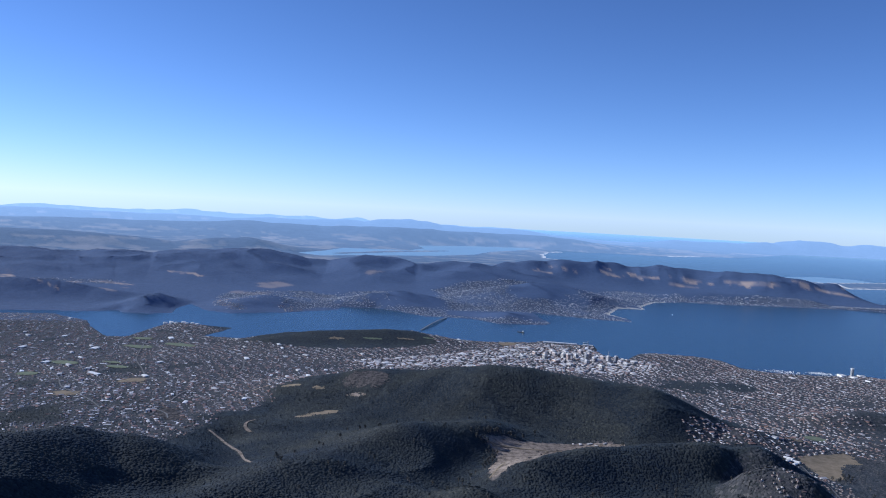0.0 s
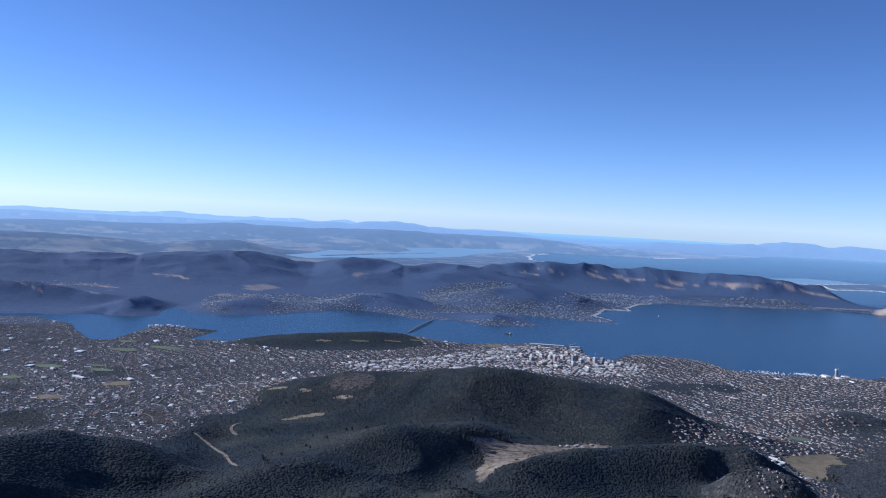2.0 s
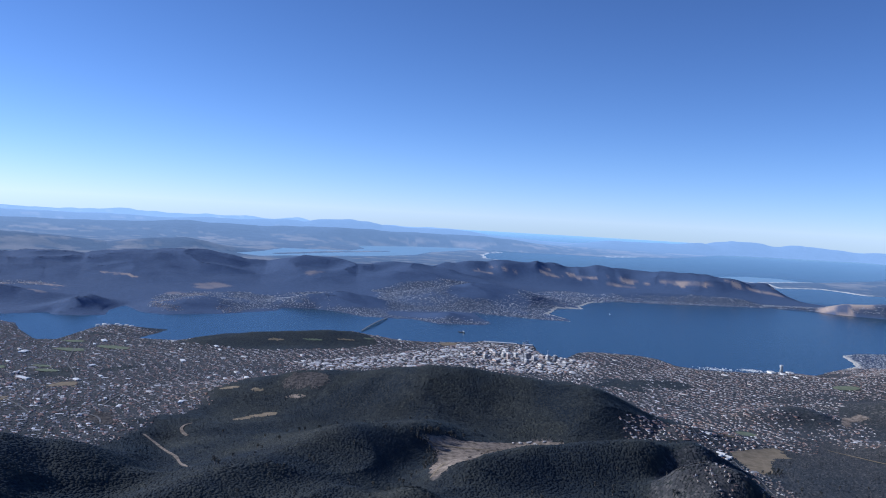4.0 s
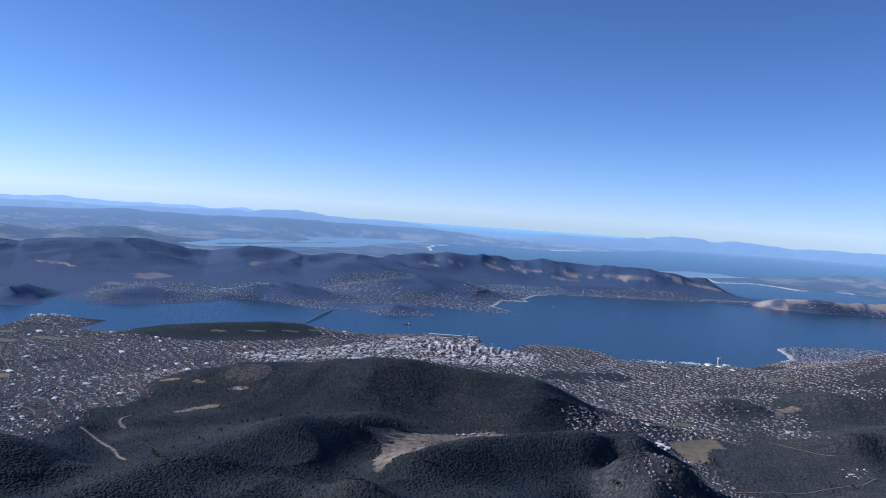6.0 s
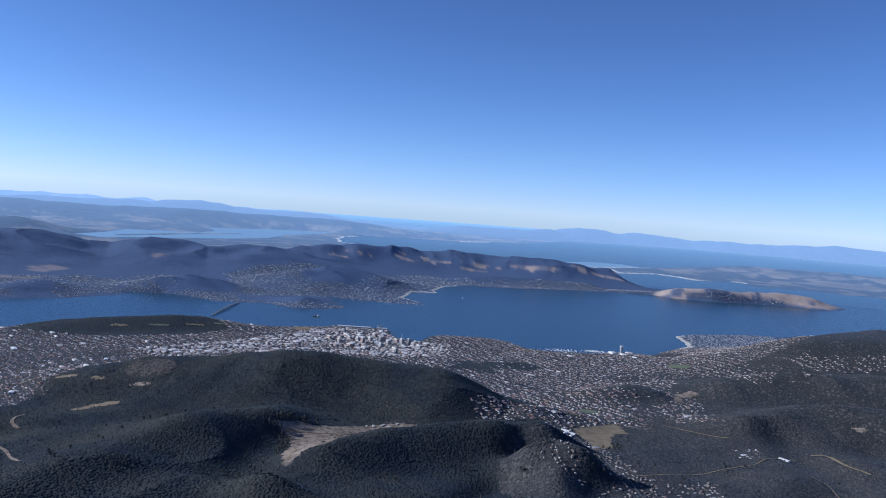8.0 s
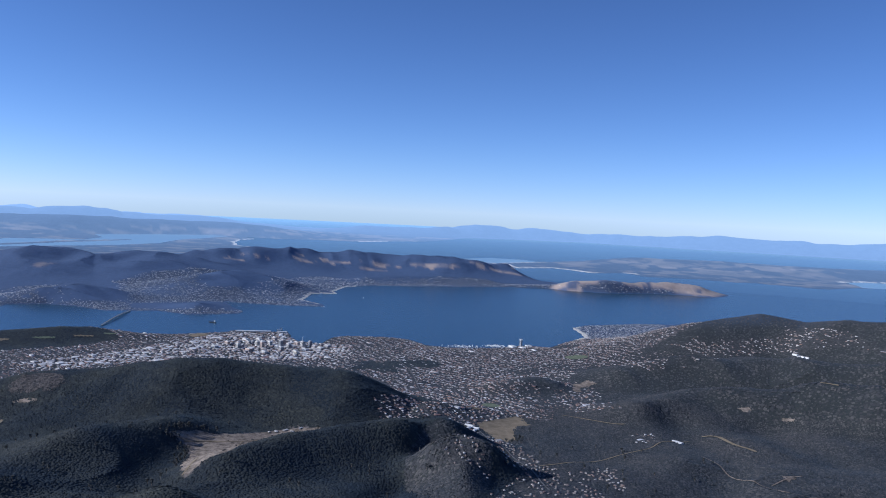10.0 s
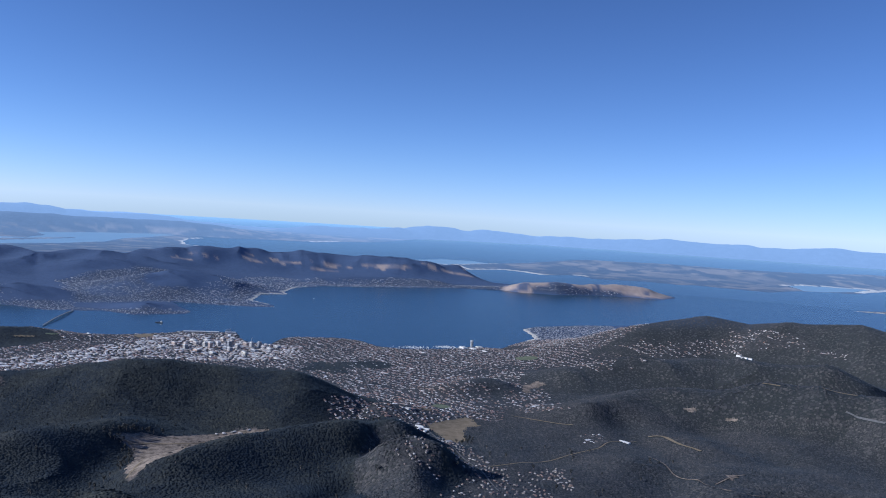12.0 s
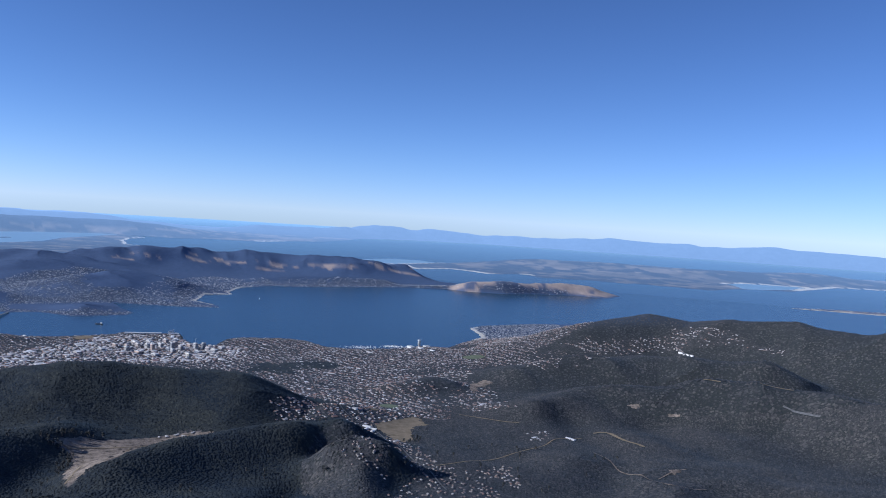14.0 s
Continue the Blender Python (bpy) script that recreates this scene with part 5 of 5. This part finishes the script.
def gum_kind(seed, high):
    rng = random.Random(seed)
    ob = new("gum_tree")
    bm = tube_bm(.9 * M, .35 * M, -1 * M, high * .75 * M, sides=7)
    limbs = [(rng.uniform(0, 6.28), rng.uniform(.35, .7)) for _ in range(5)]
    for a, k in limbs:
        m = Matrix.Translation((0, 0, high * k * M)) @ Matrix.Rotation(a, 4, "Z") @ Matrix.Rotation(.8, 4, "Y") @ Matrix.Translation((0, 0, high * .14 * M))
        bmesh.ops.create_cone(bm, cap_ends=True, segments=5, radius1=.3 * M, radius2=.1 * M, depth=high * .28 * M, matrix=m)
    part("trunk", bm, BARK, ob)
    bm = bmesh.new()
    for n in range(22):
        a, up = rng.uniform(0, 6.28), rng.uniform(.45, 1.0)
        out = high * .32 * M * math.sqrt(rng.random()) * (1.25 - up * .6)
        r = high * rng.uniform(.07, .13) * M
        got = bmesh.ops.create_icosphere(bm, subdivisions=1, radius=r, matrix=Matrix.Translation((math.cos(a) * out, math.sin(a) * out, high * up * M)) @ Matrix.Diagonal((1, 1, .7, 1)))
        for v in got["verts"]:
            v.co += Vector((rng.uniform(-1, 1), rng.uniform(-1, 1), rng.uniform(-1, 1))) * r * .3
    part("crown", bm, LEAVES, ob)
    return ob


GUM_KINDS = [gum_kind(1, 21), gum_kind(2, 17), gum_kind(3, 25)]
gx, gy, rng = spread(2.5, 4.2, .028, 77)
gh, gs = relief(gx, gy)
edge = np.minimum(np.abs(edge_distance(gx, gy, TIP_SITE)), np.abs(edge_distance(gx, gy, PADDOCK)))
bank = (edge < .05) & ((gy > .97) | (gy < .3))
k = np.flatnonzero((bank | (rng.uniform(0, 1, gx.size) < .02)) & ~open_ground(gx, gy) & (town_share(gx, gy, gs) < .4))
k = k[np.argsort(edge[k] + .04 * rng.uniform(0, 1, k.size))][:170]
for n in k:
    kind_of = int(rng.integers(0, 3))
    got = copy_thing(GUM_KINDS[kind_of], pose(gx[n] * K, gy[n] * K, gh[n] * K, 0, 0, rng.uniform(0, 360)))
    tagged(got, ("tall grey-green gum tree above the forest", "rounded gum tree at the forest edge", "very tall open-crowned gum tree")[kind_of], "tree", "single gum trees")
for ob in GUM_KINDS:
    for o in (*ob.children_recursive, ob):
        bpy.data.objects.remove(o)


# ---- single buildings ----
def hall(name, x, y, w, d, high, turn, label, category, group="", roof=None, wall=None):
    ob = thing(name, x, y, label, category, group, turn)
    w, d, e = w * M, d * M, high * M
    part("body", box_bm(w, d, -6 * M, e, bevel=.015), wall or WHITE, ob)
    bm = bmesh.new()
    rows = [[bm.verts.new((sx * (w / 2 + .05), yy, zz)) for yy, zz in ((-d / 2 - .05, e), (0, e * 1.3), (d / 2 + .05, e), (0, e * .98))] for sx in (-1, 1)]
    for q in range(4):
        bm.faces.new((rows[0][q], rows[0][(q + 1) % 4], rows[1][(q + 1) % 4], rows[1][q]))
    bm.faces.new(rows[0]), bm.faces.new(list(reversed(rows[1])))
    part("roof", bm, roof or WHITE, ob)
    for n in range(4):
        part("window", box_bm(w * .14, .02, e * .35, e * .75, (n - 1.5) * w * .23, -d / 2 - .006), GLASS, ob)
    part("door", box_bm(.02, d * .3, 0, e * .7, -w / 2 - .006, 0), CONCRETE, ob)
    return ob


for x, y, w, d, t in ((4.05, .72, 26, 13, 20), (4.08, .68, 30, 14, -30), (4.06, .645, 18, 10, 60), (4.11, .61, 24, 10, -20), (4.03, .75, 14, 9, 40)):
    hall("tip_shed", x, y, w, d, 5, t, "grey steel shed beside the bare tip site", "shed", "sheds at the tip site", SHED_ROOFS, CONCRETE)
hall("reservoir_hall", 4.35, -1.335, 60, 22, 6, 35, "long bright white roofed hall among trees", "hall")
for x, y, w, d, t in ((7.03, -3.11, 52, 22, 20), (6.98, -3.12, 36, 18, -40), (6.95, -3.14, 44, 20, 10), (6.92, -3.16, 40, 16, 30)):
    hall("school_building", x, y, w, d, 9, t, "large white school building on the wooded hill", "school", "school buildings on the hill", SHED_ROOFS)
for x, y, w, d, t in ((4.37, -.235, 46, 16, 60), (4.33, -.232, 30, 14, 150), (4.34, -.268, 38, 14, 62), (4.295, -.262, 26, 13, 150)):
    hall("school_hall", x, y, w, d, 7, t, "white school block with pale roof beside a dry paddock", "school building", "school beside the paddock")
for x, y, w, d, t in ((4.4, 4.03, 110, 34, 75), (4.58, 4.63, 60, 40, 10), (5.29, 4.85, 90, 50, 20), (5.01, 4.0, 60, 30, 0), (5.55, 3.61, 80, 34, 40), (4.5, 3.7, 60, 30, 60), (5.0, 5.3, 70, 40, 15), (6.1, 4.75, 80, 40, 50)):
    hall("warehouse", x, y, w, d, 8, t, "large white-roofed warehouse among suburban houses", "warehouse", "suburban warehouses")
rng = np.random.default_rng(31)
bx, by = rng.uniform(3.6, 8.0, 900), rng.uniform(-1.2, 6.4, 900)
bh, bs = relief(bx, by)
k = np.flatnonzero((town_share(bx, by, bs) > .8) & (bs > .08) & ~open_ground(bx, by) & (edge_distance(bx, by, CENTRE) < -.1) & (rng.uniform(0, 1, 900) < np.where(by > 2.6, .55, .2)))[:90]
for n in k:
    kind_of = int(rng.integers(0, 3))
    hall(("school_hall", "factory", "church_hall")[kind_of], bx[n], by[n], rng.uniform(28, 62), rng.uniform(16, 30), rng.uniform(6, 9), rng.uniform(20, 70), ("long pale-walled school block among houses", "wide grey-roofed factory in the suburb", "white hall with a grey roof")[kind_of],
         ("school", "factory", "hall")[kind_of], "large buildings in the suburbs", (SHED_ROOFS, None, ROOFS)[kind_of])
for x, y, w, d, t in ((8.2, 1.72, 330, 36, 100), (8.02, 1.42, 120, 30, 10), (7.9, 1.36, 90, 26, 30), (8.25, 1.45, 100, 30, 95)):
    hall("wharf_shed", x, y, w, d, 9, t, "long pale wharf shed with low roof", "wharf shed", "sheds on the wharf")

for n, (x, y, r) in enumerate(((6.86, 5.42, 20), (6.9, 5.37, 18), (6.94, 5.41, 20), (6.9, 5.32, 16), (6.99, 5.3, 22), (7.0, 5.2, 18), (6.97, 5.12, 20), (6.94, 5.22, 14))):
    tank = thing("storage_tank", x, y, "large white round fuel storage tank", "storage tank", "fuel tanks on the point")
    part("shell", tube_bm(r * M, r * M, -4 * M, 14 * M, sides=28), WHITE, tank)
    part("roof", tube_bm(r * M, .2 * M, 14 * M, 17 * M, sides=28), WHITE, tank)
    part("stair", box_bm(1.5 * M, 8 * M, 0, 14 * M, r * M, 0), CONCRETE, tank)

crane = thing("tower_crane", 7.42, 1.12, "thin pale tower crane over the town centre", "crane")
part("mast", box_bm(2.4 * M, 2.4 * M, 0, 80 * M), WHITE, crane)
part("jib", box_bm(46 * M, 2 * M, 80 * M, 82.5 * M, 12 * M), WHITE, crane)
part("cab", box_bm(3 * M, 3 * M, 77 * M, 80 * M, 2.6 * M), GLASS, crane)


# ---- ships and yachts ----
def hull_bm(length, beam, high, bm=None):
    bm = bm or bmesh.new()
    rows = []
    for k, w in ((-.5, .75), (-.35, 1), (.1, 1), (.35, .7), (.5, .04)):
        rows.append([bm.verts.new((k * length, sy * beam / 2 * w * q, z)) for sy, q, z in ((-1, .7, -.06), (-1, 1, high), (1, 1, high), (1, .7, -.06))])
    for a, c in zip(rows, rows[1:]):
        for q in range(4):
            bm.faces.new((a[q], a[(q + 1) % 4], c[(q + 1) % 4], c[q]))
    bm.faces.new(rows[0]), bm.faces.new(list(reversed(rows[-1])))
    return bm


def ship(name, x, y, length, turn, label, dark):
    ob = tagged(new(name), label, "ship")
    ob.matrix_world = pose(x * K, y * K, 0, 0, 0, turn)
    part("hull", hull_bm(length * M, length * .17 * M, 7 * M), dark, ob)
    part("deckhouse", box_bm(length * .16 * M, length * .12 * M, 7 * M, 20 * M, -length * .3 * M, 0, bevel=.02), WHITE, ob)
    part("funnel", tube_bm(2 * M, 1.6 * M, 20 * M, 26 * M, -length * .34 * M, 0, 10), CONCRETE, ob)
    for k in (-.05, .15, .3):
        part("mast", tube_bm(.6 * M, .4 * M, 7 * M, 24 * M, k * length * M, 0, 6), CONCRETE, ob)
    return ob


DARK_HULL = painted("ship_paint", [(0, (0.03, 0.035, 0.05)), (1, (0.05, 0.05, 0.06))], 0.5)
ship("cargo_ship", 8.72, 2.26, 90, 70, "small dark cargo ship at anchor in the river", DARK_HULL)
ship("ferry", 8.42, 1.5, 60, 100, "white vessel moored at the long wharf", WHITE)
yacht = tagged(new("yacht"), "white yacht under sail on the wide estuary", "yacht")
yacht.matrix_world = pose(11.78 * K, .95 * K, 0, 0, 0, 40)
part("hull", hull_bm(14 * M, 4 * M, 1.5 * M), WHITE, yacht)
part("mast", tube_bm(.2 * M, .15 * M, 1 * M, 22 * M, 0, 0, 6), WHITE, yacht)
bm = bmesh.new()
ends = [[bm.verts.new((px * M, py, pz * M)) for px, pz in ((-.2, 3), (-6, 3), (-.2, 21))] for py in (-.006, .006)]
bm.faces.new(ends[0]), bm.faces.new(list(reversed(ends[1])))
for q in range(3):
    bm.faces.new((ends[0][q], ends[1][q], ends[1][(q + 1) % 3], ends[0][(q + 1) % 3]))
part("sail", bm, WHITE, yacht)
bm = bmesh.new()
hull_bm(1, .32, .16, bm)
bmesh.ops.triangulate(bm, faces=bm.faces)
shape = (np.array([v.co for v in bm.verts]), np.array([[v.index for v in f.verts] for f in (bm.verts.index_update(), bm.faces)[1]]))
bm.free()
rng = np.random.default_rng(21)
x = np.concatenate([rng.normal(7.93, .05, 120), rng.normal(8.06, .035, 150)])
y = np.concatenate([rng.normal(-.36, .1, 120), rng.normal(-.66, .06, 150)])
_, s = relief(x, y)
x, y = x[s < -.005], y[s < -.005]
size = M * rng.uniform(9, 17, x.size)
many("moored_yachts", [shape], x, y, np.zeros(x.size), size, size, rng.normal(.3, .15, x.size), WHITE, "white yachts moored close in the marina", "yachts")


# ---- spoil heaps on the tip site ----
def heap_mesh(seed):
    rng = random.Random(seed)
    bm = bmesh.new()
    bmesh.ops.create_icosphere(bm, subdivisions=2, radius=1, matrix=Matrix.Diagonal((1, .7, .35, 1)))
    for v in bm.verts:
        v.co *= 1 + rng.uniform(-.18, .18)
    return bm


rng = random.Random(9)
for n in range(40):
    for _ in range(40):
        hx, hy = rng.uniform(3.0, 4.15), rng.uniform(.55, 1.12)
        if edge_distance(np.array([hx]), np.array([hy]), TIP_SITE)[0] > .02:
            break
    else:
        continue
    heap = part("soil_mound", heap_mesh(n), ROCK if n % 3 else EARTH)
    heap.matrix_world = at_plan(hx, hy, rng.uniform(0, 180)) @ Matrix.Scale(rng.uniform(5, 12) * M, 4)
    tagged(heap, "dark mound of dumped soil on bare ground" if n % 3 else "pale mound of dumped soil on bare ground", "soil mound", "soil mounds on the tip site")
